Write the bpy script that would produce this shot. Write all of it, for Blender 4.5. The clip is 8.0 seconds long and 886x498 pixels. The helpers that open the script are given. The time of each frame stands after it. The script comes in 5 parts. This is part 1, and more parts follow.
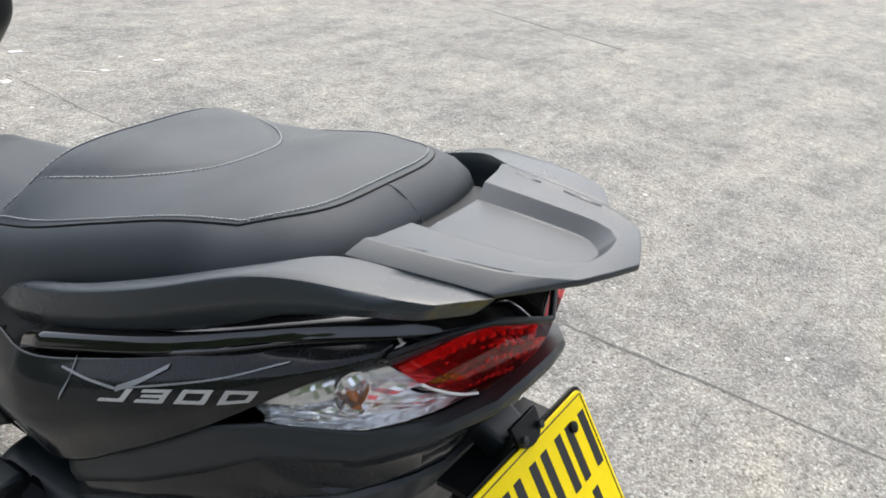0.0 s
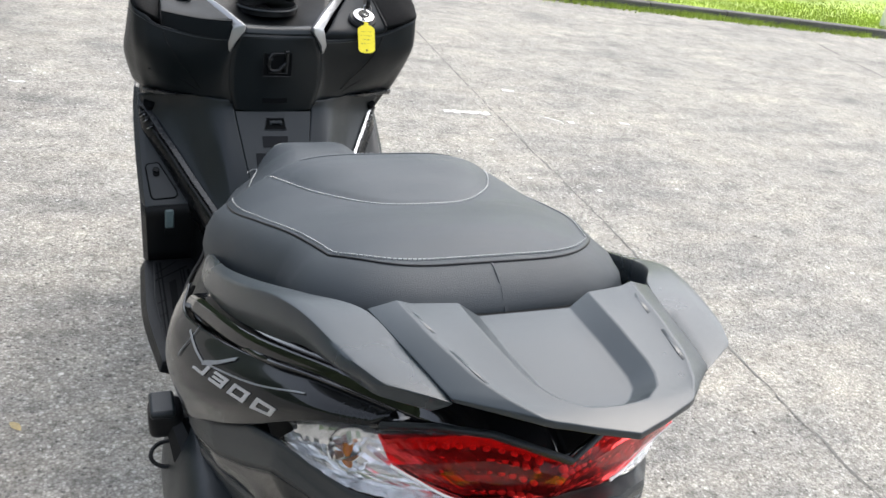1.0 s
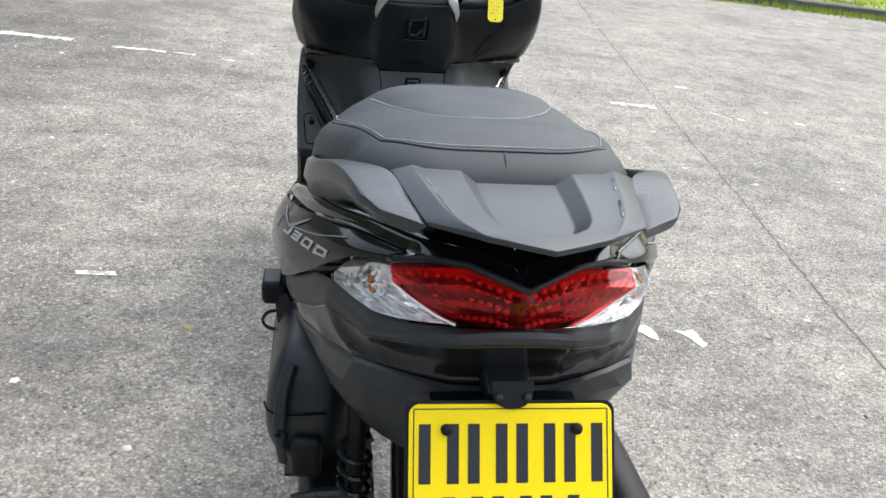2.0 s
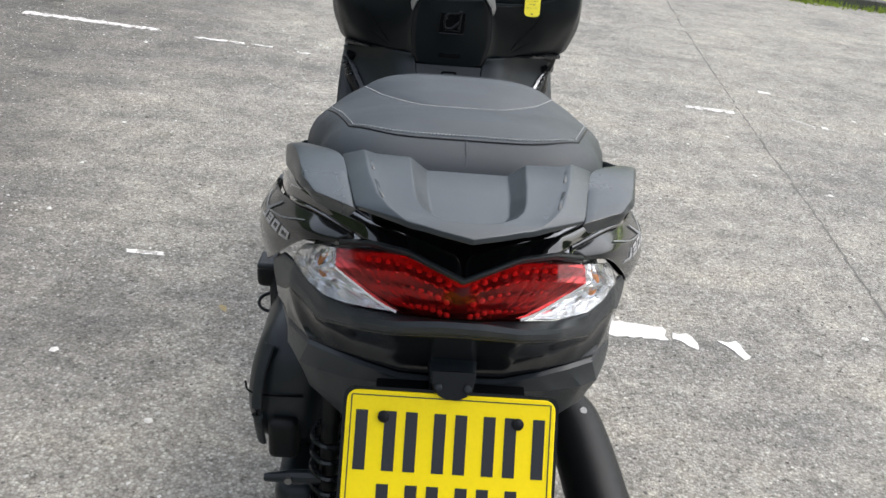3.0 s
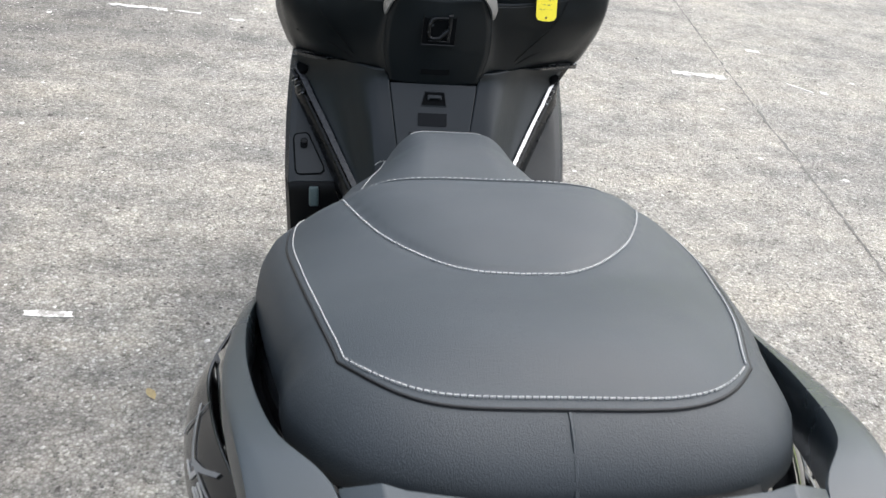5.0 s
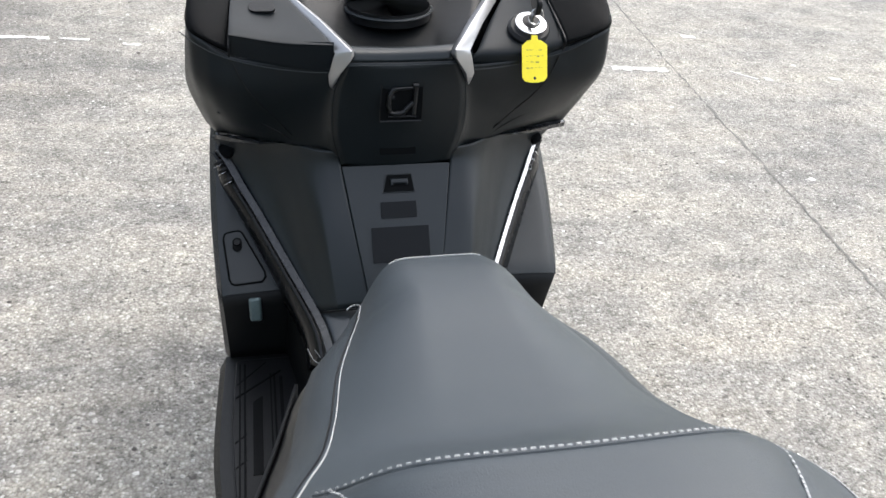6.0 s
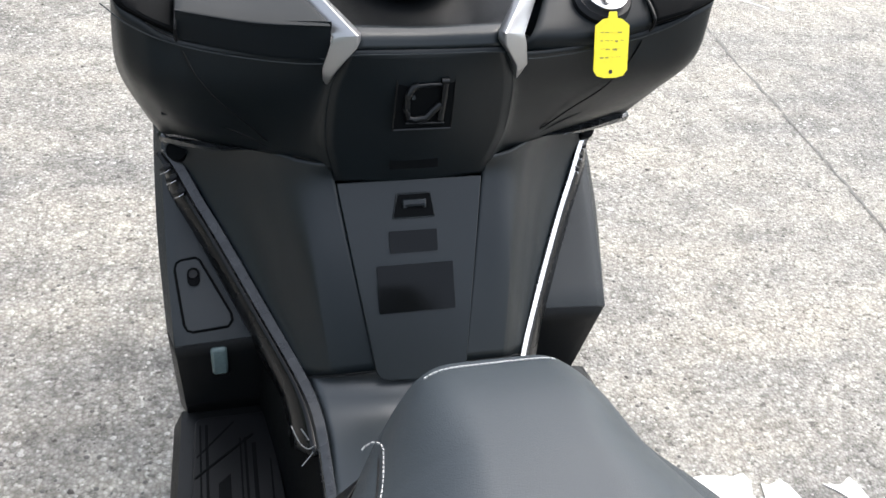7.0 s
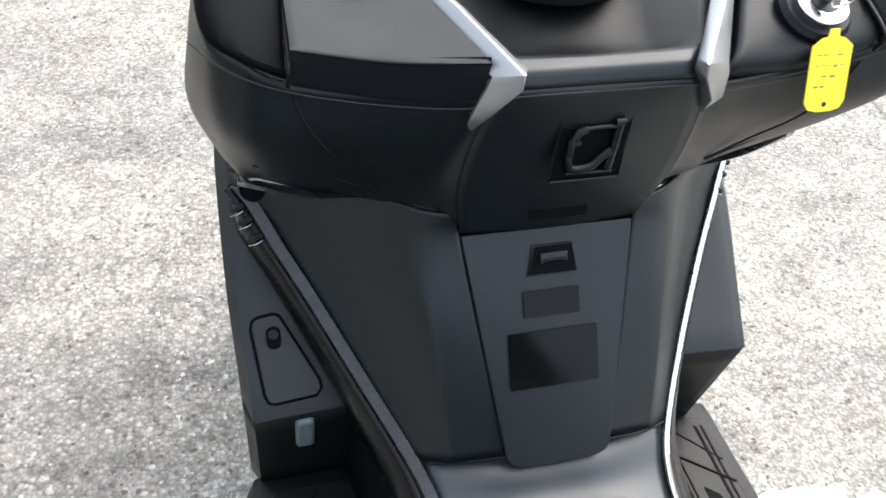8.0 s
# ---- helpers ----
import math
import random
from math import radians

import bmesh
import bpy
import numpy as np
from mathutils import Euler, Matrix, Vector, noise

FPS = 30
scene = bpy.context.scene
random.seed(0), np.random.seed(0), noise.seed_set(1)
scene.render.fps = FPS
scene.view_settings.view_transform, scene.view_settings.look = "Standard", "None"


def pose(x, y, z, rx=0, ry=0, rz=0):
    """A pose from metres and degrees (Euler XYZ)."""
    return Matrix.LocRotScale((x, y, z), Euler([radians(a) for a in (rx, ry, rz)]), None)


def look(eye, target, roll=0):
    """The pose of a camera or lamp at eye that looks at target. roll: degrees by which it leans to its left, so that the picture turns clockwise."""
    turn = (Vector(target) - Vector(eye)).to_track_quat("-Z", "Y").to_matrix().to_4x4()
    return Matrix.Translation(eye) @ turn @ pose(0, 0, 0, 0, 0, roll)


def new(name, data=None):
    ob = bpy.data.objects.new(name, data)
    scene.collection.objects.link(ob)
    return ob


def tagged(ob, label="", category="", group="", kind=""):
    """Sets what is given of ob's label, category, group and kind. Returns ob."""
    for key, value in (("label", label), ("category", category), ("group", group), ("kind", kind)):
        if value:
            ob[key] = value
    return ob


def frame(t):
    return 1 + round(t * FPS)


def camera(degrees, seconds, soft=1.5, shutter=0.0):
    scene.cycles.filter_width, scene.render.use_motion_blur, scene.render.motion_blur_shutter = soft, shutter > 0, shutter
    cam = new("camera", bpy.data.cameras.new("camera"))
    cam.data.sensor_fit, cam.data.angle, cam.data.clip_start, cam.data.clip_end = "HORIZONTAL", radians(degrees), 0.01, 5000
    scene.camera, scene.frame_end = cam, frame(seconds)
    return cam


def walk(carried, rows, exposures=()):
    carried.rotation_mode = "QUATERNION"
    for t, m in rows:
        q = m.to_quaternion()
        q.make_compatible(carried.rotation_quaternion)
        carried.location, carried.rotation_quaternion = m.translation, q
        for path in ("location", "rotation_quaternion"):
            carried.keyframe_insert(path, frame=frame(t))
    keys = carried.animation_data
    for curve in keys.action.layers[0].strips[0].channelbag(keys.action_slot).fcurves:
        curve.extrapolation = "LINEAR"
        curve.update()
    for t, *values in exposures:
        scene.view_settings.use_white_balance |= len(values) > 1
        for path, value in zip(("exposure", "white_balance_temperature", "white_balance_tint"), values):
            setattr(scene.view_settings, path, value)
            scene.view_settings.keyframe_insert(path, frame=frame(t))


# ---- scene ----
cam = camera(54.3, 8.0, shutter=0.12)
PATH = [
    (0, (-0.65, -0.281, 1.26), (0.885, 0.666, 0.395), 6.4),
    (0.2, (-0.560, -0.314, 1.272), (0.895, 0.771, 0.430), 7.8),
    (0.5, (-0.451, -0.36, 1.276), (0.742, 1.007, 0.435), 9.4),
    (0.8, (-0.378, -0.417, 1.2915), (0.439, 1.095, 0.446), 9.8),
    (1, (-0.347, -0.465, 1.298), (0.385, 1.186, 0.44), 9.9),
    (1.2, (-0.334, -0.519, 1.303), (0.305, 1.190, 0.484), 10.1),
    (1.5, (-0.308, -0.625, 1.295), (0.214, 1.099, 0.426), 9.4),
    (1.7, (-0.288, -0.696, 1.291), (0.153, 1.04, 0.399), 8.8),
    (2.8, (-0.062, -0.788, 1.306), (0.008, 0.989, 0.391), 7.3),
    (3, (-0.065, -0.761, 1.298), (0.027, 1.007, 0.368), 7.7),
    (3.2, (-0.083, -0.713, 1.290), (0.056, 1.048, 0.352), 8.0),
    (3.5, (-0.121, -0.634, 1.282), (0.126, 1.114, 0.343), 7.6),
    (3.8, (-0.161, -0.574, 1.287), (0.146, 1.159, 0.336), 7.8),
    (4, (-0.174, -0.538, 1.288), (0.132, 1.178, 0.307), 8.4),
    (4.2, (-0.175, -0.487, 1.288), (0.116, 1.221, 0.29), 8.7),
    (5.3, (-0.143, -0.08, 1.296), (0.079, 1.606, 0.243), 7.9),
    (5.5, (-0.161, -0.003, 1.298), (0.117, 1.677, 0.25), 6.7),
    (5.7, (-0.183, 0.078, 1.294), (0.185, 1.742, 0.248), 6.2),
    (6, (-0.201, 0.188, 1.296), (0.209, 1.826, 0.226), 6.4),
    (6.2, (-0.209, 0.282, 1.281), (0.219, 1.913, 0.206), 6.8),
    (6.5, (-0.197, 0.415, 1.265), (0.233, 1.999, 0.121), 6.8),
    (6.7, (-0.193, 0.478, 1.242), (0.250, 2.025, 0.054), 8.1),
    (7, (-0.207, 0.558, 1.238), (0.292, 2.05, 0.002), 9.5),
    (7.2, (-0.213, 0.611, 1.228), (0.343, 2.083, -0.006), 9.5),
    (7.5, (-0.254, 0.704, 1.219), (0.422, 2.107, -0.036), 10.7),
    (7.7, (-0.273, 0.753, 1.222), (0.351, 2.145, -0.071), 9.6),
    (8, (-0.299, 0.809, 1.206), (0.238, 2.163, -0.165), 10.9),
]
EXPOSURE = [(0, 1.2), (0.2, 1.15), (0.5, 1.03), (0.8, 1.35), (1, 1.5), (1.5, 1.52), (2.8, 1.05), (3.5, 1.28), (4.2, 1.42), (5.5, 1.5), (6.5, 1.68), (7.5, 1.88), (8, 2.0)]
walk(cam, [(t, look(eye, target, roll)) for t, eye, target, roll in PATH], EXPOSURE)

# ---- world, sun, exposure ----
world = bpy.data.worlds.new("world")
scene.world = world
world.use_nodes = True
wn, wl = world.node_tree.nodes, world.node_tree.links
sky = wn.new("ShaderNodeTexSky")
sky.sky_type = "NISHITA"
sky.sun_disc = False
sky.sun_elevation = radians(61)
sky.sun_rotation = radians(58)
sky.air_density = 1.0
sky.dust_density = 4.0
grey = wn.new("ShaderNodeHueSaturation")
grey.inputs["Saturation"].default_value = 0.5
wl.new(sky.outputs[0], grey.inputs["Color"])
wl.new(grey.outputs[0], wn["Background"].inputs["Color"])
wn["Background"].inputs["Strength"].default_value = 0.15
sun = new("sun", bpy.data.lights.new("sun", "SUN"))
sun.data.energy = 0.57
sun.data.angle = radians(105)
sun.data.color = (1.0, 0.965, 0.91)
sun.matrix_world = look((2.1, 1.3, 4.5), (0, 0, 0))


# ---- materials ----
def material(name, colour, rough, metal=0.0, vary=0.25, grain=220.0, bump=0.05, blotch=6.0, coat=0.0, spread=0.08, spec=0.5):
    """A surface with variation at two scales: broad blotches and a fine grain, with a fine relief."""
    m = bpy.data.materials.new(name)
    m.use_nodes = True
    n, l = m.node_tree.nodes, m.node_tree.links
    b = n["Principled BSDF"]
    co = n.new("ShaderNodeTexCoord")
    fine = n.new("ShaderNodeTexNoise")
    fine.inputs["Scale"].default_value, fine.inputs["Detail"].default_value = grain, 4
    broad = n.new("ShaderNodeTexNoise")
    broad.inputs["Scale"].default_value, broad.inputs["Detail"].default_value = blotch, 5
    for tex in (fine, broad):
        l.new(co.outputs["Object"], tex.inputs["Vector"])
    both = n.new("ShaderNodeMath")
    both.operation = "ADD"
    l.new(fine.outputs[0], both.inputs[0])
    l.new(broad.outputs[0], both.inputs[1])
    span = n.new("ShaderNodeMapRange")
    span.inputs[1].default_value, span.inputs[2].default_value = 0.6, 1.4
    span.inputs[3].default_value, span.inputs[4].default_value = 1 - vary, 1 + vary
    l.new(both.outputs[0], span.inputs[0])
    tint = n.new("ShaderNodeMix")
    tint.data_type, tint.blend_type = "RGBA", "MULTIPLY"
    tint.inputs[0].default_value = 1
    tint.inputs[6].default_value = (*colour, 1)
    l.new(span.outputs[0], tint.inputs[7])
    l.new(tint.outputs[2], b.inputs["Base Color"])
    r = n.new("ShaderNodeMapRange")
    r.inputs[1].default_value, r.inputs[2].default_value = 0.3, 0.7
    r.inputs[3].default_value, r.inputs[4].default_value = max(0.02, rough - spread), min(1, rough + spread)
    l.new(broad.outputs[0], r.inputs[0])
    l.new(r.outputs[0], b.inputs["Roughness"])
    b.inputs["Metallic"].default_value = metal
    b.inputs["Specular IOR Level"].default_value = spec
    b.inputs["Coat Weight"].default_value = coat
    b.inputs["Coat Roughness"].default_value = 0.04
    if bump:
        k = n.new("ShaderNodeBump")
        k.inputs["Strength"].default_value, k.inputs["Distance"].default_value = bump, 0.002
        l.new(fine.outputs[0], k.inputs["Height"])
        l.new(k.outputs[0], b.inputs["Normal"])
    return m


def ground_material():
    m = bpy.data.materials.new("weathered_asphalt")
    m.use_nodes = True
    n, l = m.node_tree.nodes, m.node_tree.links
    b = n["Principled BSDF"]
    co = n.new("ShaderNodeTexCoord")

    def noise_tex(scale, detail=5, rough=0.6):
        t = n.new("ShaderNodeTexNoise")
        t.inputs["Scale"].default_value, t.inputs["Detail"].default_value, t.inputs["Roughness"].default_value = scale, detail, rough
        l.new(co.outputs["Object"], t.inputs["Vector"])
        return t

    def ramp(src, stops):
        r = n.new("ShaderNodeValToRGB")
        e = r.color_ramp.elements
        e[0].position, e[0].color = stops[0][0], (*stops[0][1], 1)
        e[1].position, e[1].color = stops[-1][0], (*stops[-1][1], 1)
        for p, c in stops[1:-1]:
            e.new(p).color = (*c, 1)
        l.new(src, r.inputs[0])
        return r

    def mix(kind, fac, a, c):
        x = n.new("ShaderNodeMix")
        x.data_type, x.blend_type = "RGBA", kind
        if isinstance(fac, float):
            x.inputs[0].default_value = fac
        else:
            l.new(fac, x.inputs[0])
        l.new(a, x.inputs[6])
        l.new(c, x.inputs[7])
        return x.outputs[2]

    stones = n.new("ShaderNodeTexVoronoi")
    stones.inputs["Scale"].default_value = 145
    warp = noise_tex(40, 3)
    l.new(co.outputs["Object"], stones.inputs["Vector"])
    stone_colour = n.new("ShaderNodeSeparateColor")
    l.new(stones.outputs["Color"], stone_colour.inputs[0])
    pebble = ramp(stone_colour.outputs[0], [(0.0, (0.20, 0.196, 0.180)), (0.15, (0.28, 0.273, 0.252)), (0.8, (0.35, 0.341, 0.314)), (1.0, (0.48, 0.468, 0.436))])
    gaps = ramp(stones.outputs["Distance"], [(0.3, (1, 1, 1)), (0.8, (0.66, 0.65, 0.63))])
    fine = noise_tex(320, 4, 0.7)
    speck = ramp(fine.outputs[0], [(0.3, (0.86, 0.86, 0.86)), (0.7, (1.10, 1.10, 1.10))])
    broad = noise_tex(1.3, 7, 0.62)
    patch = ramp(broad.outputs[0], [(0.30, (0.70, 0.71, 0.73)), (0.48, (0.97, 0.97, 0.97)), (0.70, (1.18, 1.16, 1.12))])
    mid = noise_tex(9, 6, 0.65)
    blot = ramp(mid.outputs[0], [(0.3, (0.70, 0.70, 0.70)), (0.52, (1, 1, 1)), (0.72, (1.22, 1.21, 1.18))])
    c = mix("MULTIPLY", 1.0, pebble.outputs[0], gaps.outputs[0])
    c = mix("MULTIPLY", 0.8, c, speck.outputs[0])
    c = mix("MULTIPLY", 1.0, c, patch.outputs[0])
    c = mix("MULTIPLY", 1.0, c, blot.outputs[0])
    # worn, bleached crumbs and small dark holes, a few centimetres across
    crumbs = noise_tex(48, 7, 0.78)
    crumb = ramp(crumbs.outputs[0], [(0.30, (0.42, 0.41, 0.39)), (0.43, (0.88, 0.88, 0.87)), (0.56, (1.06, 1.06, 1.05)), (0.70, (1.52, 1.50, 1.44))])
    c = mix("MULTIPLY", 1.0, c, crumb.outputs[0])
    fleck = noise_tex(38, 6, 0.7)
    fl = ramp(fleck.outputs[0], [(0.620, (0, 0, 0)), (0.68, (0.85, 0.85, 0.85))])
    white = n.new("ShaderNodeRGB")
    white.outputs[0].default_value = (0.62, 0.61, 0.57, 1)
    c = mix("MIX", fl.outputs[0], c, white.outputs[0])
    pits = noise_tex(34, 5, 0.72)
    pit = ramp(pits.outputs[0], [(0.34, (0.38, 0.37, 0.36)), (0.41, (1, 1, 1))])
    c = mix("MULTIPLY", 1.0, c, pit.outputs[0])
    stretch = n.new("ShaderNodeMapping")
    stretch.inputs["Scale"].default_value = (0.5, 2.2, 1)
    stretch.inputs["Rotation"].default_value = (0, 0, 0.3)
    l.new(co.outputs["Object"], stretch.inputs["Vector"])
    streaks = noise_tex(2.6, 6, 0.7)
    l.new(stretch.outputs[0], streaks.inputs["Vector"])
    streak = ramp(streaks.outputs[0], [(0.36, (0.80, 0.81, 0.83)), (0.5, (1, 1, 1)), (0.66, (1.08, 1.06, 1.03))])
    c = mix("MULTIPLY", 1.0, c, streak.outputs[0])
    # older, darker lane on the nearside, with an uneven border
    where = n.new("ShaderNodeSeparateXYZ")
    l.new(co.outputs["Object"], where.inputs[0])
    wob = n.new("ShaderNodeMath")
    wob.operation = "MULTIPLY_ADD"
    wob.inputs[1].default_value = 2.5
    l.new(broad.outputs[0], wob.inputs[0])
    l.new(where.outputs[0], wob.inputs[2])
    lane = n.new("ShaderNodeMapRange")
    lane.inputs[1].default_value, lane.inputs[2].default_value = -0.6, 0.8
    lane.inputs[3].default_value, lane.inputs[4].default_value = 0.54, 1.03
    l.new(wob.outputs[0], lane.inputs[0])
    c = mix("MULTIPLY", 1.0, c, lane.outputs[0])
    l.new(c, b.inputs["Base Color"])
    b.inputs["Roughness"].default_value = 0.9
    k = n.new("ShaderNodeBump")
    k.inputs["Strength"].default_value, k.inputs["Distance"].default_value = 0.8, 0.004
    h = n.new("ShaderNodeMath")
    h.operation = "SUBTRACT"
    l.new(fine.outputs[0], h.inputs[0])
    l.new(stones.outputs["Distance"], h.inputs[1])
    l.new(h.outputs[0], k.inputs["Height"])
    l.new(k.outputs[0], b.inputs["Normal"])
    return m


ASPHALT = ground_material()
SEAT = material("grey_vinyl", (0.0290, 0.0372, 0.0440), 0.50, grain=900, bump=0.25, vary=0.12, spec=0.40)
SEATSIDE = material("perforated_vinyl", (0.0260, 0.0330, 0.0390), 0.52, grain=900, bump=0.3, vary=0.15, spec=0.36)
THREAD = material("grey_thread", (0.34, 0.35, 0.35), 0.8, grain=1500, bump=0.2)
RACK = material("satin_dark_grey_plastic", (0.0165, 0.0245, 0.0300), 0.30, grain=1400, bump=0.12, vary=0.12, spec=0.64)
# darker copy of the well plastic: the cowl's shade is in the colour
SHADECOWL = material("shaded_cowl_plastic", (0.0052, 0.0082, 0.0100), 0.38, grain=1500, bump=0.15, vary=0.2, spec=0.33)
WELL = material("satin_black_plastic", (0.0072, 0.0112, 0.0138), 0.38, grain=1500, bump=0.15, vary=0.2, spec=0.40)
FLAPM = material("fine_black_plastic", (0.0102, 0.0145, 0.0172), 0.40, grain=1200, bump=0.12, vary=0.2, spec=0.40)
LID = material("smooth_satin_lid", (0.0058, 0.0086, 0.0108), 0.46, grain=1500, bump=0.03, vary=0.12, blotch=12, spec=0.20)
# dull black parts; its near-black also stands for shade in recesses and voids
DULL = material("dull_black_and_shade", (0.0022, 0.0027, 0.0032), 0.6, grain=1500, bump=0.2, vary=0.2, spec=0.06)
MATT = material("matt_black_plastic", (0.0044, 0.0052, 0.0060), 0.42, grain=1500, bump=0.2, vary=0.2, spec=0.24)
SATIN = material("satin_black_bodywork", (0.0175, 0.0225, 0.0262), 0.40, grain=1500, bump=0.2, vary=0.2, spec=0.50)
TRIM = material("dark_satin_trim", (0.020, 0.022, 0.024), 0.26, grain=90, bump=0.15, vary=0.6, blotch=35, coat=0.2, spread=0.12, spec=0.5)
# lightened grey that carries the sky's reflection on the tunnel top
TUNNEL = material("tunnel_grey_with_sky_sheen", (0.0235, 0.0300, 0.0345), 0.36, grain=1400, bump=0.12, vary=0.12, spec=0.60)
GREYP = material("dark_grey_plastic", (0.0125, 0.0168, 0.0195), 0.40, grain=1500, bump=0.3, vary=0.12, spec=0.40)
GLOSS = material("gloss_black_paint", (0.004, 0.004, 0.005), 0.08, grain=60, bump=0.0, coat=0.8, spread=0.04, spec=0.45)
PAINT = material("dusty_black_paint", (0.0105, 0.0118, 0.0130), 0.18, grain=300, bump=0.01, coat=0.3, blotch=9, vary=0.75, spec=0.24)
RUBBER = material("black_rubber", (0.0044, 0.0050, 0.0060), 0.42, grain=500, bump=0.2, spec=0.22)
SILVER = material("silver_plastic", (0.40, 0.405, 0.41), 0.36, metal=0.85, grain=900, bump=0.03, vary=0.06)
CHROME = material("chrome", (0.8, 0.8, 0.8), 0.12, metal=1.0, bump=0.0, vary=0.05)
STEEL = material("dull_steel", (0.25, 0.25, 0.25), 0.4, metal=0.9, grain=300, bump=0.1)
LED = material("white_led", (0.9, 0.88, 0.85), 0.2, bump=0.0, vary=0.05)
GRAPHIC = material("grey_decal", (0.24, 0.25, 0.26), 0.35, metal=0.3, bump=0.0, vary=0.1)
DECAL = material("silver_decal", (0.5, 0.5, 0.5), 0.35, metal=0.4, bump=0.0, vary=0.1)
YELLOW = material("yellow_plate", (0.94, 0.72, 0.0), 0.35, bump=0.0, vary=0.04, spec=0.25)
BLACKBAR = material("black_print", (0.012, 0.012, 0.014), 0.4, bump=0.0)
TAG = material("yellow_tag", (0.85, 0.72, 0.03), 0.5, bump=0.02, vary=0.05)
INK = material("grey_ink", (0.25, 0.22, 0.06), 0.7, bump=0.0)
PAINTWHITE = material("worn_white_road_paint", (0.66, 0.655, 0.63), 0.8, grain=120, bump=0.4, vary=0.3, blotch=40)


def worn_paint():
    m = material("worn_white_road_paint", (0.68, 0.675, 0.65), 0.8, grain=120, bump=0.4, vary=0.25, blotch=40)
    n, l = m.node_tree.nodes, m.node_tree.links
    b = n["Principled BSDF"]
    white = b.inputs["Base Color"].links[0].from_socket
    co = n.new("ShaderNodeTexCoord")
    t = n.new("ShaderNodeTexNoise")
    t.inputs["Scale"].default_value, t.inputs["Detail"].default_value, t.inputs["Roughness"].default_value = 28, 7, 0.75
    l.new(co.outputs["Object"], t.inputs["Vector"])
    edge = n.new("ShaderNodeMapRange")
    edge.inputs[1].default_value, edge.inputs[2].default_value = 0.50, 0.56
    l.new(t.outputs[0], edge.inputs[0])
    x = n.new("ShaderNodeMix")
    x.data_type = "RGBA"
    l.new(edge.outputs[0], x.inputs[0])
    l.new(white, x.inputs[6])
    x.inputs[7].default_value = (0.30, 0.29, 0.27, 1)
    l.new(x.outputs[2], b.inputs["Base Color"])
    return m


FADED = worn_paint()
TAR = material("dark_joint", (0.125, 0.121, 0.114), 0.9, grain=150, bump=0.4, vary=0.45)
KERB = material("dark_kerb_concrete", (0.10, 0.098, 0.09), 0.9, grain=90, bump=0.5, vary=0.4)
GRASSM = material("grass_green", (0.30, 0.40, 0.05), 0.7, grain=40, bump=0.2, vary=0.4, blotch=1.5)
FOLIAGE = material("dark_foliage", (0.05, 0.075, 0.03), 0.9, grain=3.0, bump=0.0, vary=0.6, blotch=0.6)
SOIL = material("leafy_soil", (0.20, 0.15, 0.09), 0.95, grain=50, bump=0.6, vary=0.5)
WHITEWOOD = material("white_painted_wood", (0.78, 0.78, 0.76), 0.5, grain=70, bump=0.1, vary=0.08)
FLANK = material("film_covered_black_plastic", (0.0048, 0.0054, 0.0060), 0.26, grain=60, bump=0.12, vary=0.5, blotch=25, spec=0.26)
STICKER = material("glossy_dark_sticker", (0.0026, 0.0032, 0.0036), 0.10, bump=0.02, grain=30, vary=0.2, blotch=14, spread=0.10, spec=0.20)
BRIGHTTRIM = material("bright_trim", (0.55, 0.555, 0.56), 0.25, metal=0.85, grain=120, bump=0.15, vary=0.25, blotch=30, spread=0.1)
AMBER = material("amber_bulb", (0.50, 0.17, 0.04), 0.2, bump=0.0)
REFLECT = material("faceted_reflector", (0.84, 0.85, 0.86), 0.15, metal=0.8, grain=60, bump=0.0)
REDBACK = material("dim_reflector", (0.50, 0.48, 0.48), 0.20, metal=0.85, grain=60, bump=0.0)
MINT = material("pale_clip_plastic", (0.09, 0.13, 0.135), 0.35, bump=0.05)


def lens_material(name, colour, rough=0.03, ior=1.45):
    m = bpy.data.materials.new(name)
    m.use_nodes = True
    n, l = m.node_tree.nodes, m.node_tree.links
    b = n["Principled BSDF"]
    b.inputs["Base Color"].default_value = (*colour, 1)
    b.inputs["Transmission Weight"].default_value = 1.0
    b.inputs["Roughness"].default_value = rough
    b.inputs["IOR"].default_value = ior
    t = n.new("ShaderNodeTexNoise")
    t.inputs["Scale"].default_value = 25
    k = n.new("ShaderNodeBump")
    k.inputs["Strength"].default_value, k.inputs["Distance"].default_value = 0.05, 0.001
    l.new(t.outputs[0], k.inputs["Height"])
    l.new(k.outputs[0], b.inputs["Normal"])
    return m


REDLENS = lens_material("red_lens", (0.86, 0.006, 0.006), 0.04, 1.28)
REDLENS.node_tree.nodes["Principled BSDF"].inputs["Transmission Weight"].default_value = 0.97
CLEARLENS = lens_material("clear_lens", (0.97, 0.97, 0.97), 0.02, 1.25)


# ---- mesh helpers ----
def spline(pts, n, straight=False):
    """n points along a smooth (or straight) line through pts, spaced evenly in the index."""
    p = np.array(pts, float)
    if len(p) == 1:
        return np.repeat(p, n, 0)
    u = np.linspace(0, len(p) - 1, n)
    i = np.minimum(u.astype(int), len(p) - 2)
    f = (u - i)[:, None]
    a, b = p[i], p[i + 1]
    if straight:
        return a + (b - a) * f
    before = np.where((i > 0)[:, None], p[np.maximum(i - 1, 0)], 2 * a - b)
    after = np.where((i < len(p) - 2)[:, None], p[np.minimum(i + 2, len(p) - 1)], 2 * b - a)
    return 0.5 * (2 * a + (b - before) * f + (2 * before - 5 * a + 4 * b - after) * f**2 + (3 * a - before - 3 * b + after) * f**3)


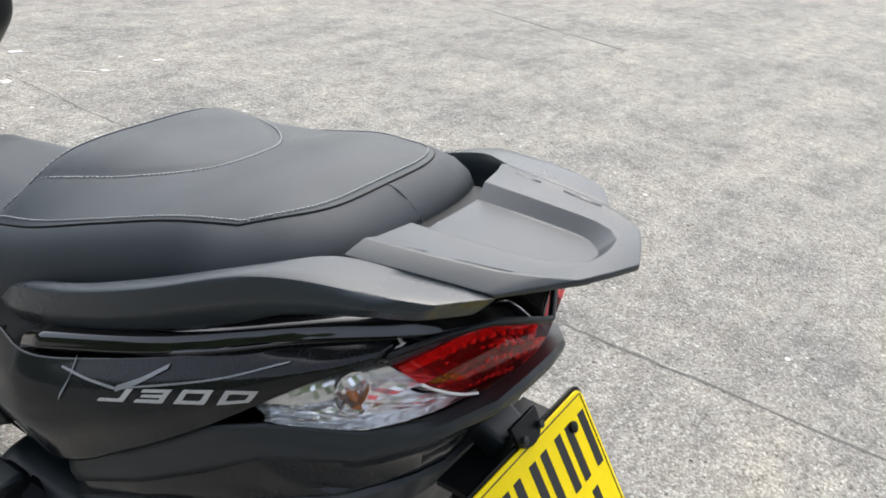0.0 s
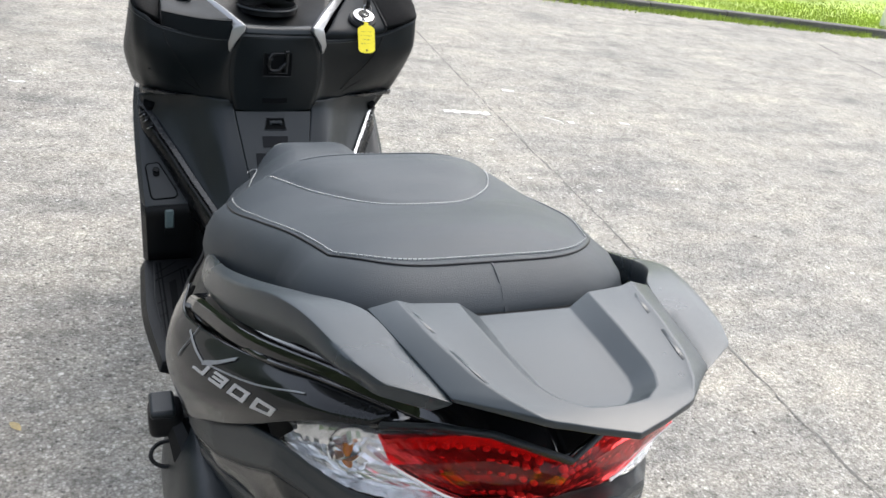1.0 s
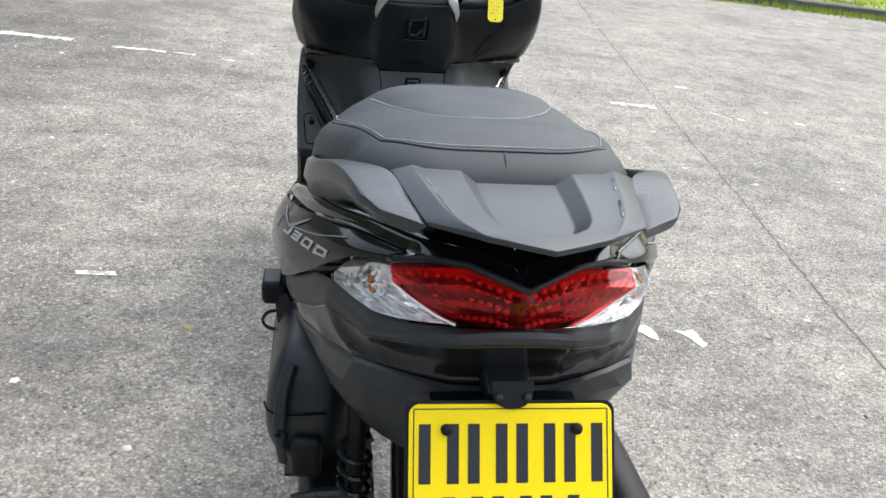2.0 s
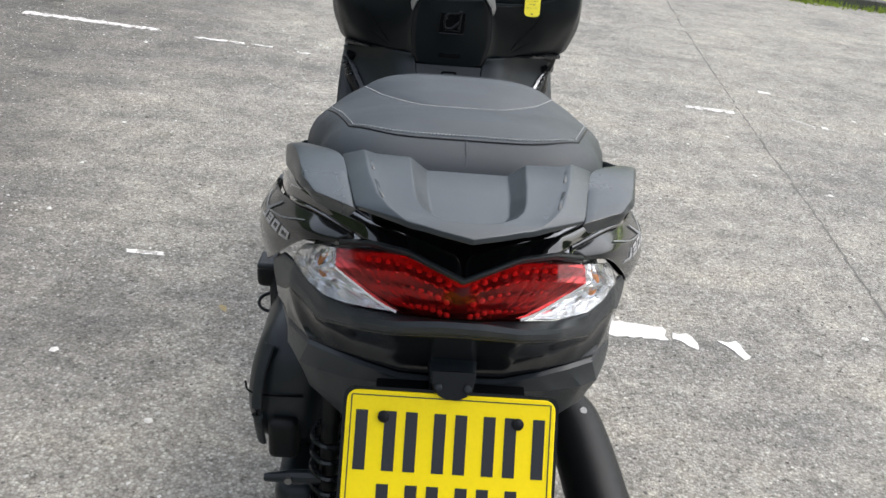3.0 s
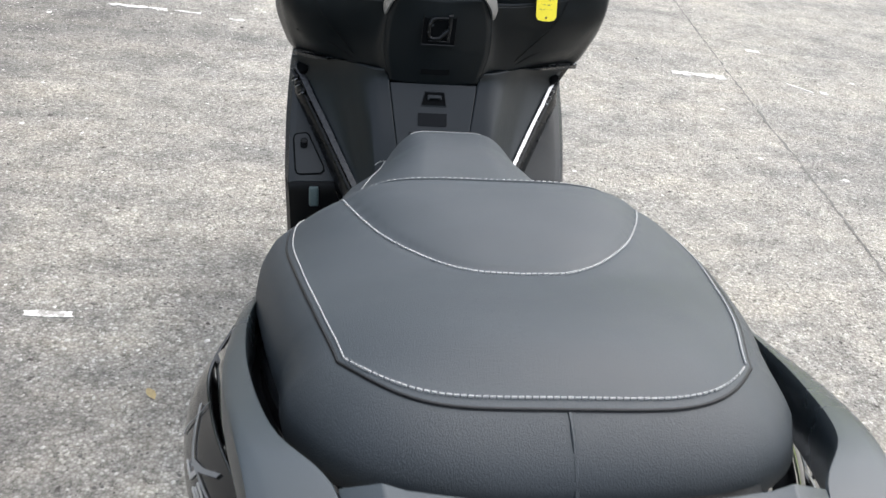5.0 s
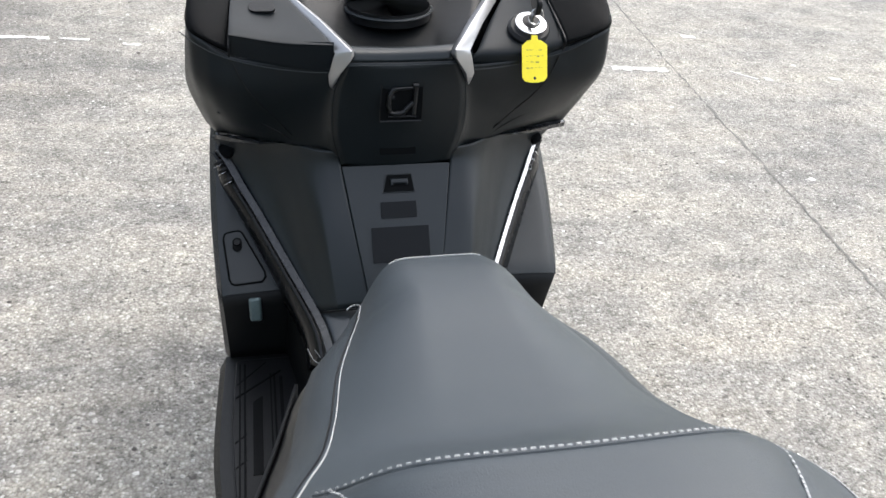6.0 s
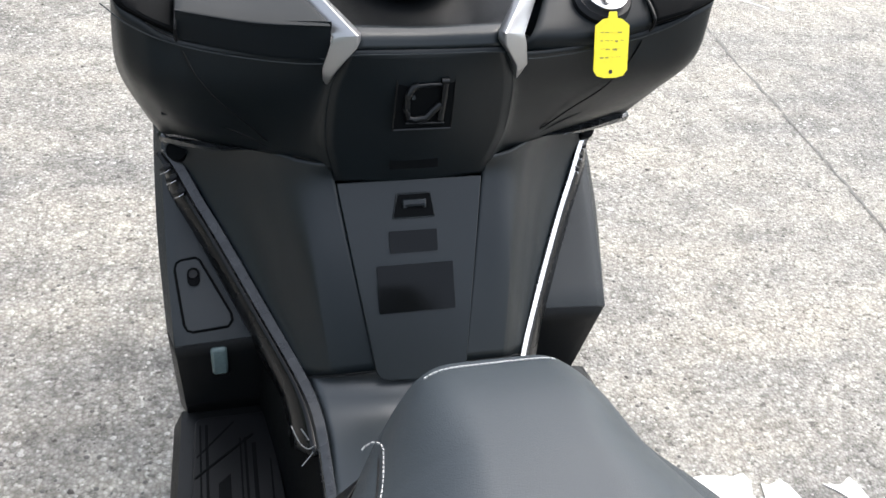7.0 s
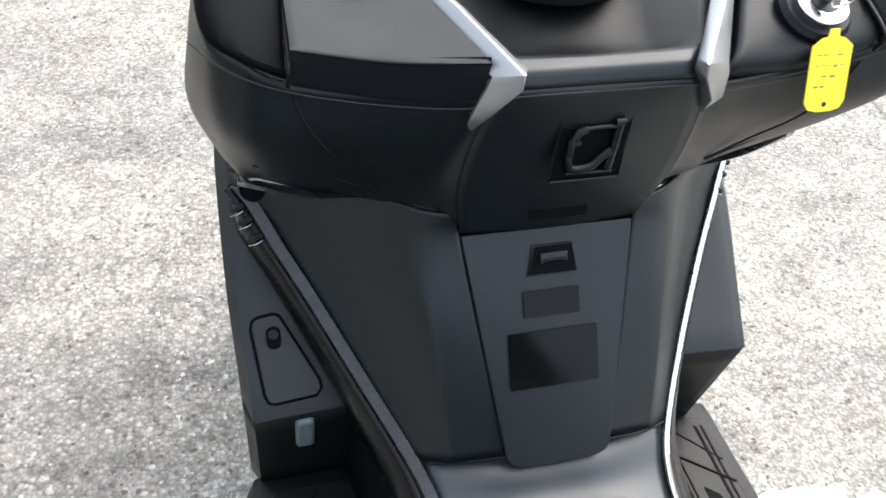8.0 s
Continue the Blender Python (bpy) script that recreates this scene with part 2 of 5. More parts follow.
def sheet(rows, nu, nv, straight_u=False, straight_v=False):
    """A grid of points through rows of control points: nu along each row, nv across the rows."""
    r = np.array([spline(row, nu, straight_u) for row in rows])
    return np.array([spline(r[:, k], nv, straight_v) for k in range(nu)]).transpose(1, 0, 2)


def grid_bm(g, bm=None, loop=False):
    bm = bm or bmesh.new()
    v = [[bm.verts.new(p) for p in row] for row in g]
    for a, b in zip(v, v[1:]):
        for k in range(len(a) if loop else len(a) - 1):
            k2 = (k + 1) % len(a)
            try:
                bm.faces.new((a[k], a[k2], b[k2], b[k]))
            except ValueError:
                pass
    return bm


def face_to(bm, hint):
    """Turns a sheet's normals towards hint."""
    bmesh.ops.remove_doubles(bm, verts=bm.verts, dist=1e-5)
    bmesh.ops.recalc_face_normals(bm, faces=bm.faces)
    total = Vector()
    for f in bm.faces:
        total += f.normal * f.calc_area()
    if total.dot(Vector(hint)) < 0:
        bmesh.ops.reverse_faces(bm, faces=bm.faces)
    return bm


def closed(bm):
    bmesh.ops.remove_doubles(bm, verts=bm.verts, dist=1e-5)
    bmesh.ops.recalc_face_normals(bm, faces=bm.faces)
    return bm


def part(name, bm, mat, parent=None, label="", solid=0.0, bevel=0.0, sharp=35, side=1, segs=2, limit=70):
    if side < 0:
        for v in bm.verts:
            v.co.x = -v.co.x
        bmesh.ops.reverse_faces(bm, faces=bm.faces)
    me = bpy.data.meshes.new(name)
    bm.to_mesh(me)
    bm.free()
    me.materials.append(mat)
    me.shade_smooth()
    me.set_sharp_from_angle(angle=radians(sharp))
    ob = new(name, me)
    if parent:
        ob.parent = parent
    if label:
        ob["label"] = label
    if solid:
        k = ob.modifiers.new("solid", "SOLIDIFY")
        k.thickness, k.offset = solid, -1
    if bevel:
        k = ob.modifiers.new("bevel", "BEVEL")
        k.width, k.segments, k.limit_method, k.angle_limit = bevel, segs, "ANGLE", radians(limit)
        k.harden_normals = False
    return ob


def tube_bm(path, radius, sides=10, bm=None, cap=True, flat=1.0):
    """A round bar along a path; radius may be a list along it."""
    bm = bm or bmesh.new()
    p = np.array(path, float)
    rad = np.broadcast_to(np.array(radius, float), (len(p),))
    rings = []
    t0 = None
    for i in range(len(p)):
        t = Vector(p[min(i + 1, len(p) - 1)] - p[max(i - 1, 0)]).normalized()
        a = t.cross(Vector((0, 0, 1)))
        if a.length < 0.05:
            a = t.cross(Vector((0, 1, 0)))
        a.normalize()
        c = a.cross(t)
        rings.append([bm.verts.new(Vector(p[i]) + float(rad[i]) * (math.cos(q) * a + flat * math.sin(q) * c)) for q in np.linspace(0, 2 * math.pi, sides, endpoint=False)])
    for x, y in zip(rings, rings[1:]):
        for k in range(sides):
            bm.faces.new((x[k], x[(k + 1) % sides], y[(k + 1) % sides], y[k]))
    if cap:
        bm.faces.new(rings[0])
        bm.faces.new(rings[-1][::-1])
    return closed(bm)


def box_bm(lo, hi, bm=None, m=None):
    bm = bm or bmesh.new()
    vs = bmesh.ops.create_cube(bm, size=1.0)["verts"]
    for v in vs:
        v.co = Vector([lo[k] + (hi[k] - lo[k]) * (v.co[k] + 0.5) for k in range(3)])
        if m is not None:
            v.co = m @ v.co
    return bm


def prism_bm(outline, depth, m=None, bm=None):
    """A flat outline (x, y), thickened from 0 up to depth in z, set at the pose m."""
    bm = bm or bmesh.new()
    m = m or Matrix()
    lo = [bm.verts.new(m @ Vector((x, y, 0))) for x, y in outline]
    hi = [bm.verts.new(m @ Vector((x, y, depth))) for x, y in outline]
    bm.faces.new(hi)
    bm.faces.new(lo[::-1])
    for k in range(len(lo)):
        k2 = (k + 1) % len(lo)
        bm.faces.new((lo[k], lo[k2], hi[k2], hi[k]))
    return closed(bm)


def rounded(w, h, r, n=5, cx=0.0, cy=0.0):
    out = []
    for sx, sy, a0 in ((1, 1, 0), (-1, 1, 90), (-1, -1, 180), (1, -1, 270)):
        for k in range(n + 1):
            a = radians(a0 + 90 * k / n)
            out.append((cx + sx * (w / 2 - r) + r * math.cos(a), cy + sy * (h / 2 - r) + r * math.sin(a)))
    return out


def facing(origin, normal, up=(0, 0, 1)):
    """A pose whose z looks along normal and whose y points up."""
    z = Vector(normal).normalized()
    x = Vector(up).cross(z).normalized()
    y = z.cross(x)
    m = Matrix((x, y, z)).transposed().to_4x4()
    m.translation = Vector(origin)
    return m


# ---- ground ----
bm = bmesh.new()
bmesh.ops.create_grid(bm, x_segments=8, y_segments=8, size=400)
ground = tagged(part("ground", bm, ASPHALT), "weathered light grey asphalt of an open car park", "ground", kind="structure")


def ragged(outline, n, jitter, seed):
    """A closed outline with a torn edge."""
    r = random.Random(seed)
    pts = []
    for k, a in enumerate(outline):
        b = outline[(k + 1) % len(outline)]
        m = max(2, int(math.dist(a, b) / n))
        for i in range(m):
            f = i / m
            pts.append((a[0] + (b[0] - a[0]) * f + r.uniform(-jitter, jitter), a[1] + (b[1] - a[1]) * f + r.uniform(-jitter, jitter)))
    return pts


def paint_patch(outline, seed, jitter=0.009, group="worn parking bay lines", mat=None):
    ob = part("paint_mark", prism_bm(ragged(outline, 0.02, jitter, seed), 0.0025, pose(0, 0, 0.0005)), mat or PAINTWHITE)
    return tagged(ob, "worn remains of a white painted bay line on asphalt", "road marking", group, "structure")


paint_patch([(0.30, 1.385), (0.30, 1.30), (0.71, 1.296), (0.712, 1.366)], 1)
paint_patch([(0.728, 1.335), (0.745, 1.30), (0.79, 1.262), (0.80, 1.30), (0.77, 1.345)], 2)
paint_patch([(0.862, 1.325), (0.90, 1.285), (0.922, 1.243), (0.935, 1.26), (0.92, 1.33)], 3)
paint_patch([(1.325, 3.625), (1.323, 3.575), (1.578, 3.562), (1.573, 3.605)], 4, mat=FADED)
paint_patch([(1.856, 4.065), (1.85, 4.03), (1.915, 4.025), (1.925, 4.055)], 5, 0.004)
paint_patch([(1.885, 3.59), (1.89, 3.575), (1.975, 3.492), (1.982, 3.50)], 6, 0.004)
paint_patch([(2.02, 3.525), (2.015, 3.49), (2.05, 3.48), (2.05, 3.51)], 7, 0.004)
paint_patch([(2.37, 3.54), (2.36, 3.515), (2.41, 3.50), (2.41, 3.525)], 8, 0.004)
paint_patch([(-2.2, 3.90), (-2.2, 3.845), (-1.487, 3.82), (-1.487, 3.86)], 9, mat=FADED)
paint_patch([(-1.28, 3.80), (-1.28, 3.775), (-1.02, 3.765), (-1.02, 3.795)], 10, mat=FADED)
paint_patch([(-0.98, 3.79), (-0.98, 3.77), (-0.87, 3.765), (-0.87, 3.785)], 11, 0.004, mat=FADED)
paint_patch([(-0.735, 3.745), (-0.73, 3.72), (-0.66, 3.715), (-0.66, 3.74)], 12, 0.004, mat=FADED)
paint_patch([(-0.875, 1.482), (-0.87, 1.466), (-0.76, 1.468), (-0.765, 1.486)], 13, 0.004, mat=FADED)


def joint(points, width, seed):
    """A tarred joint in the asphalt, a thin uneven ribbon."""
    r = random.Random(seed)
    line = spline(points, 12 * len(points))
    bm = bmesh.new()
    last = None
    for k, p in enumerate(line):
        w = width * r.uniform(0.1, 1.2) * (0.85 if p[1] < 1.6 else 1.0)
        o = r.uniform(-0.006, 0.006)
        v = [bm.verts.new((p[0] + o - w, p[1], 0.0015)), bm.verts.new((p[0] + o, p[1], 0.0022)), bm.verts.new((p[0] + o + w, p[1], 0.0015))]
        if last:
            bm.faces.new((last[0], last[1], v[1], v[0]))
            bm.faces.new((last[1], last[2], v[2], v[1]))
        last = v
    return tagged(part("ground_joint", face_to(bm, (0, 0, 1)), TAR), "dark crooked joint between two asphalt lanes", "ground joint", kind="structure")


# distant unseen tree belt, added to darken low sky; tall behind and nearside
bm = bmesh.new()
ringv = []
for k in range(360):
    a = 2 * math.pi * k / 360
    side = 0.5 - 0.5 * math.cos(a - radians(10))
    hgt = 2.5 + 12.5 * side + (0.8 + 2.2 * side) * noise.noise((9 * math.cos(a), 9 * math.sin(a), 1)) + 0.9 * noise.noise((40 * math.cos(a), 40 * math.sin(a), 4))
    rr = 48 + 3 * noise.noise((6 * math.cos(a), 6 * math.sin(a), 7))
    ringv.append([bm.verts.new((rr * math.cos(a), rr * math.sin(a), z)) for z in (-0.5, 0.5 * hgt, hgt)])
for k in range(360):
    p, q = ringv[k], ringv[(k + 1) % 360]
    for m in range(2):
        bm.faces.new((p[m], q[m], q[m + 1], p[m + 1]))
tagged(part("backdrop", bm, FOLIAGE), "unseen belt of dark green trees added to darken low sky and reflections", "trees", kind="structure")

joint([(1.36, -3.0), (1.40, -1.0), (1.42, 0.15), (1.44, 0.8), (1.47, 1.3), (1.495, 1.75), (1.533, 2.2), (1.557, 2.6), (1.587, 3.15), (1.612, 3.5), (1.65, 4.0), (1.71, 4.78), (1.80, 5.8), (1.91, 6.9)], 0.0065, 3)
joint([(5.2, 2.0), (5.97, 5.1), (6.42, 6.69)], 0.02, 5)

# kerb, verge and grass, along a line that slants away from the bay lines
VERGE = Matrix.Translation((0, 7.60, 0)) @ pose(0, 0, 0, 0, 0, -4.2)
kerb = new("kerb")
tagged(kerb, "dark weathered concrete kerb edging a grass verge", "kerb", kind="structure")
kerb.matrix_world = VERGE
stone = None
for k in range(17):
    if stone is None:
        ob = part("kerb_stone", box_bm((0, 0, -0.1), (0.905, 0.13, 0.085)), KERB, kerb, bevel=0.012)
        stone = ob.data
    else:
        ob = new("kerb_stone", stone)
        ob.parent = kerb
        kb = ob.modifiers.new("bevel", "BEVEL")
        kb.width, kb.segments = 0.012, 2
    ob.location = (-1.5 + k * 0.915, 0.008 * math.sin(k * 2.1), 0.003 * math.sin(k * 1.7))
bm = grid_bm([[(x, y, 0.068 + 0.02 * noise.noise((x, y, 0)) + 0.015 * y) for x in np.linspace(-1.5, 14, 40)] for y in np.linspace(0.12, 14, 30)])
verge = tagged(part("verge", face_to(bm, (0, 0, 1)), GRASSM), "short sunlit green grass verge behind a kerb", "grass", kind="structure")
verge.matrix_world = VERGE
bm = grid_bm([[(x, y, 0.092 + 0.02 * noise.noise((3 * x, 3 * y, 2)) + 0.015 * y - 0.06 * max(0, x - 3.2) ** 2) for x in np.linspace(-1.5, 4.2, 50)] for y in np.linspace(0.125, 2.2, 20)])
soil = tagged(part("soil_bed", face_to(bm, (0, 0, 1)), SOIL), "bare brown soil with dead leaves behind the kerb", "soil", kind="structure")
soil.matrix_world = VERGE


def blades(name, area, count, height, seed, mat, label, width=0.0035, flat=0.6):
    """Loose blades over a stretch of ground."""
    r = random.Random(seed)
    verts, faces = [], []
    for _ in range(count):
        x, y, z = area(r)
        a, h, w = r.uniform(0, 6.28), height * r.uniform(0.4, 1.2), width * r.uniform(0.6, 1.4)
        lx, ly = r.uniform(-flat, flat) * h, r.uniform(-flat, flat) * h
        b = len(verts)
        verts += [(x - w * math.cos(a), y - w * math.sin(a), z), (x + w * math.cos(a), y + w * math.sin(a), z), (x + lx, y + ly, z + h)]
        faces.append((b, b + 1, b + 2))
    me = bpy.data.meshes.new(name)
    me.from_pydata(verts, [], faces)
    me.materials.append(mat)
    ob = tagged(new(name, me), label, "grass", kind="stuff")
    ob.matrix_world = VERGE
    return ob


blades("grass", lambda r: (r.uniform(3.4, 13.0), 0.14 + abs(r.gauss(0, 1.6)), 0.075), 40000, 0.05, 4, GRASSM, "short grass blades along the verge", 0.005)
blades("weeds", lambda r: (r.gauss(r.choice((2.6, 3.4, 4.2, 4.6, 5.2, 5.6, 6.1, 6.7, 7.4)), 0.2), -abs(r.gauss(0, 0.07)), 0.0), 3000, 0.06, 5, GRASSM, "green weeds growing in the gutter by the kerb", 0.005)
blades("dead_leaves", lambda r: (r.uniform(-1, 4.0), 0.15 + abs(r.gauss(0, 0.7)), 0.115), 2500, 0.03, 6, SOIL, "scattered dry brown leaves on soil", 0.02, 1.6)


def grit(name, count, seed, size, colour, label, floor_z=0.0):
    """Small chips lying in the worn surface round the scooter, in loose clusters."""
    r = random.Random(seed)
    verts, faces = [], []
    done = 0
    while done < count:
        x, y = r.uniform(-2.6, 3.0), r.uniform(-0.7, 4.3)
        n = noise.noise((x * 2.3, y * 2.3, seed)) + 0.8 * noise.noise((x * 11, y * 11, seed + 3))
        if n < r.uniform(-0.5, 0.7):
            continue
        done += 1
        s = size * r.choice((0.5, 0.6, 0.8, 1.0, 1.5)) * r.uniform(0.7, 1.3)
        a = r.uniform(0, 6.28)
        b = len(verts)
        for k in range(5):
            q = a + k * 1.2566
            d = s * r.uniform(0.6, 1.15)
            verts.append((x + d * math.cos(q), y + d * math.sin(q), 0.0004))
        verts.append((x, y, 0.0012 + s * 0.25))
        faces += [(b + k, b + (k + 1) % 5, b + 5) for k in range(5)]
    me = bpy.data.meshes.new(name)
    me.from_pydata(verts, [], faces)
    me.materials.append(colour)
    return tagged(new(name, me), label, "grit", kind="stuff")


grit("pale_grit", 22000, 11, 0.0034, material("pale_chips", (0.42, 0.41, 0.385), 0.85, grain=300, bump=0.2, vary=0.25), "pale stone chips in the worn asphalt surface")
grit("dark_grit", 16000, 23, 0.0032, material("dark_chips", (0.11, 0.107, 0.10), 0.9, grain=300, bump=0.2, vary=0.3), "dark stone chips in the worn asphalt surface")
grit("pale_flecks", 300, 31, 0.0075, material("white_flecks", (0.60, 0.59, 0.56), 0.8, grain=200, bump=0.2, vary=0.2), "white flecks scattered over the worn asphalt")
grit("dark_specks", 220, 37, 0.0065, material("dark_specks", (0.06, 0.055, 0.05), 0.9, grain=200, bump=0.2, vary=0.3), "small dark specks of dirt on the asphalt")
# a yellow fallen leaf beside the nearside wheel track
bm = bmesh.new()
rim_pts = [(0.0, -0.020), (0.007, -0.010), (0.010, 0.002), (0.006, 0.014), (0.0, 0.022), (-0.006, 0.013), (-0.009, 0.001), (-0.006, -0.011)]
mid = bm.verts.new((0, 0, 0.004))
ringv = [bm.verts.new((x, y, 0.0015 + 0.25 * abs(x))) for x, y in rim_pts]
for k in range(8):
    bm.faces.new((mid, ringv[k], ringv[(k + 1) % 8]))
leaf = tagged(part("fallen_leaf", face_to(bm, (0, 0, 1)), material("dry_yellow_leaf", (0.30, 0.24, 0.12), 0.7, grain=200, bump=0.2)), "small dry yellow leaf lying on asphalt", "leaf")
leaf.matrix_world = pose(-0.53, 1.22, 0.001, 0, 0, 35)


def fence_post(x, y, z, h, w=0.1):
    return part("fence_post", box_bm((x - w / 2, y - w / 2, z), (x + w / 2, y + w / 2, z + h)), WHITEWOOD, bevel=0.006)


fence = tagged(new("fence"), "low white painted wooden rail fence on the verge", "fence")
fence.matrix_world = VERGE
for px in (4.90, 8.15, 11.4):
    fence_post(px, 0.30, 0.03, 0.42).parent = fence
rail_m = VERGE.inverted() @ Matrix.Translation((7.33, 8.57, 0.42)) @ pose(0, 0, 0, 0, 0, 14)
part("rail", box_bm((-1.0, -0.05, -0.06), (3.4, 0.05, 0.06), m=rail_m), WHITEWOOD, fence, bevel=0.004)
for k in (-0.8, 1.2, 3.2):
    part("rail_post", box_bm((k - 0.05, 0.05, -0.42), (k + 0.05, 0.15, 0.03), m=rail_m), WHITEWOOD, fence, bevel=0.004)
bollard = tagged(fence_post(-2.14, 4.24, 0.0, 0.9, 0.085), "white painted square wooden post standing on asphalt", "post")
bollard.name = "bollard"

# ---- the scooter ----
scooter = new("motor_scooter")
scooter.matrix_world = pose(0.0374, 0, 0, 0, -2.5, 0.45)
tagged(scooter, "black maxi scooter with grey seat parked leaning slightly on asphalt", "scooter")


def curve1(xs, ys):
    """A smooth function through (xs, ys)."""
    xs, ys = np.array(xs, float), np.array(ys, float)
    m = np.gradient(ys, xs)

    def at(x):
        x = min(max(x, xs[0]), xs[-1])
        i = min(max(int(np.searchsorted(xs, x)) - 1, 0), len(xs) - 2)
        h = xs[i + 1] - xs[i]
        t = (x - xs[i]) / h
        return float((2 * t**3 - 3 * t**2 + 1) * ys[i] + (t**3 - 2 * t**2 + t) * h * m[i] + (-2 * t**3 + 3 * t**2) * ys[i + 1] + (t**3 - t**2) * h * m[i + 1])

    return at


# seat: spine height, seam half-width and seam height along y
SPINE = curve1([0.19, 0.25, 0.30, 0.35, 0.376, 0.45, 0.52, 0.555, 0.578, 0.600, 0.65, 0.72, 0.80, 0.90, 0.96, 1.0, 1.05], [0.945, 0.951, 0.943, 0.929, 0.9215, 0.9150, 0.9105, 0.9025, 0.882, 0.856, 0.816, 0.795, 0.788, 0.786, 0.775, 0.757, 0.725])
SEAMX = curve1([0.19, 0.24, 0.314, 0.41, 0.50, 0.56, 0.62, 0.68, 0.74, 0.83, 0.873, 0.916, 0.962, 1.0, 1.05], [0.135, 0.140, 0.160, 0.182, 0.197, 0.195, 0.176, 0.156, 0.144, 0.129, 0.117, 0.104, 0.094, 0.080, 0.060])
SEAMZ = curve1([0.19, 0.24, 0.314, 0.41, 0.50, 0.56, 0.62, 0.68, 0.74, 0.82, 0.90, 0.98, 1.05], [0.943, 0.932, 0.920, 0.892, 0.863, 0.846, 0.822, 0.791, 0.766, 0.750, 0.736, 0.715, 0.692])
STITCHY = curve1([0, 0.25, 0.5, 0.75, 0.9, 1.0], [0.374, 0.381, 0.412, 0.470, 0.53, 0.592])


def seat_top(k, v):
    """The top of the seat at k across (-1 to 1) and v along (0 to 1)."""
    a = abs(k)
    y = (0.190 + 0.060 * a**5) * (1 - v) + (1.004 - 0.024 * a**4) * v
    w = SEAMX(y)
    zs, zc = SEAMZ(y), SPINE(y)
    nose = min(1, max(0, (y - 0.60) / 0.12))
    dome = a ** (2.6 + 1.0 * math.exp(-(((y - 0.55) / 0.06) ** 2)))
    flank = max(0.0, (a - 0.34) / 0.66) ** (1.65 + 1.6 * min(1, max(0, (y - 0.90) / 0.09)))
    z = zs + (zc - zs) * (1 - dome * (1 - nose) - flank * nose)
    x = k * w
    d = y - STITCHY(min(1, abs(x) / 0.157))
    if y < 0.6:
        fade = min(1.0, max(0.0, (0.585 - y) / 0.03))
        z -= 0.0022 * math.exp(-((d / 0.005) ** 2)) * fade
        puff = min(1.0, max(0.0, d / 0.10))
        z += 0.0075 * (1 - (1 - puff) ** 2) * (1 - a**4) * fade
    return Vector((x, y, z))


NK, NV = 65, 170
top = [[seat_top(k, v) for k in np.linspace(-1, 1, NK)] for v in np.linspace(0, 1, NV)]
rim = [top[0][i] for i in range(NK)] + [top[j][-1] for j in range(1, NV)] + [top[-1][i] for i in range(NK - 2, -1, -1)] + [top[j][0] for j in range(NV - 2, 0, -1)]
seat = part("seat", face_to(grid_bm(top), (0, 0, 1)), SEAT, scooter, "grey vinyl two-level seat top with stitched seams", sharp=60)


def seat_ring(out, down):
    ring = []
    n = len(rim)
    for k in range(n):
        t = rim[(k + 2) % n] - rim[(k - 2) % n]
        o = Vector((t.y, -t.x, 0)).normalized()
        p = rim[k]
        f = 1.0 + 0.3 * min(1.0, max(0.0, (p.y - 0.6) / 0.1)) - (8.5 * (p.y - 0.865) if p.y > 0.865 else 0.0)
        b = min(1.0, max(0.0, (0.30 - p.y) / 0.09))
        ring.append(p + o * out * f * (1 + 0.55 * b) + Vector((0, 0, -down * (1 - 0.32 * b))))
    return ring


inset = [p + Vector((0, 0, -0.0012)) for p in rim]
rings = [inset, seat_ring(0.0055, 0.0035), seat_ring(0.018, 0.016), seat_ring(0.027, 0.034), seat_ring(0.031, 0.055), seat_ring(0.028, 0.078), seat_ring(0.018, 0.10)]
part("seat_side", face_to(grid_bm(rings, loop=True), (0, 0, -1)), SEATSIDE, seat, "perforated dark vinyl side panel", sharp=60)


def stitches(line, name, lift=0.0010, length=0.0034, every=0.0046, width=0.0006):
    """Short raised stitches along a line of points."""
    bm = bmesh.new()
    acc = 0.0
    for a, b in zip(line, line[1:]):
        a, b = Vector(a), Vector(b)
        acc += (b - a).length
        if acc >= every:
            acc = 0.0
            d = (b - a).normalized()
            s = d.cross(Vector((0, 0, 1))).normalized() * width
            m = a + Vector((0, 0, lift))
            e = d * length / 2
            q = [m - e - s, m - e + s, m + e + s, m + e - s]
            lo = [bm.verts.new(p - Vector((0, 0, 0.0014))) for p in q]
            hi = [bm.verts.new(p * 0.98 + m * 0.02) for p in q]
            bm.faces.new(hi)
            for k in range(4):
                bm.faces.new((lo[k], lo[(k + 1) % 4], hi[(k + 1) % 4], hi[k]))
    return part(name, bm, THREAD, seat, "pale grey stitching")


bol = []
for q in np.linspace(-1, 1, 401):
    y = STITCHY(abs(q)) - 0.004
    w = SEAMX(y)
    k = q * 0.157 / w
    v = (y - (0.190 + 0.060 * abs(k) ** 5)) / ((1.004 - 0.024 * abs(k) ** 4) - (0.190 + 0.060 * abs(k) ** 5))
    bol.append(seat_top(k, v))
stitches(bol, "stitching", lift=0.0018, length=0.0036, every=0.0043, width=0.0008)
side_end = 0.955
inner = [seat_top(k, 0.010) for k in np.linspace(0.96, -0.96, 60)] + [seat_top(-0.972, v) for v in np.linspace(0.012, side_end, 190)]
inner += [inner[-1] + Vector(d) for d in ((-0.0005, 0.006, -0.002), (-0.003, 0.010, -0.004), (-0.007, 0.012, -0.006), (-0.012, 0.0115, -0.009), (-0.016, 0.009, -0.012))]
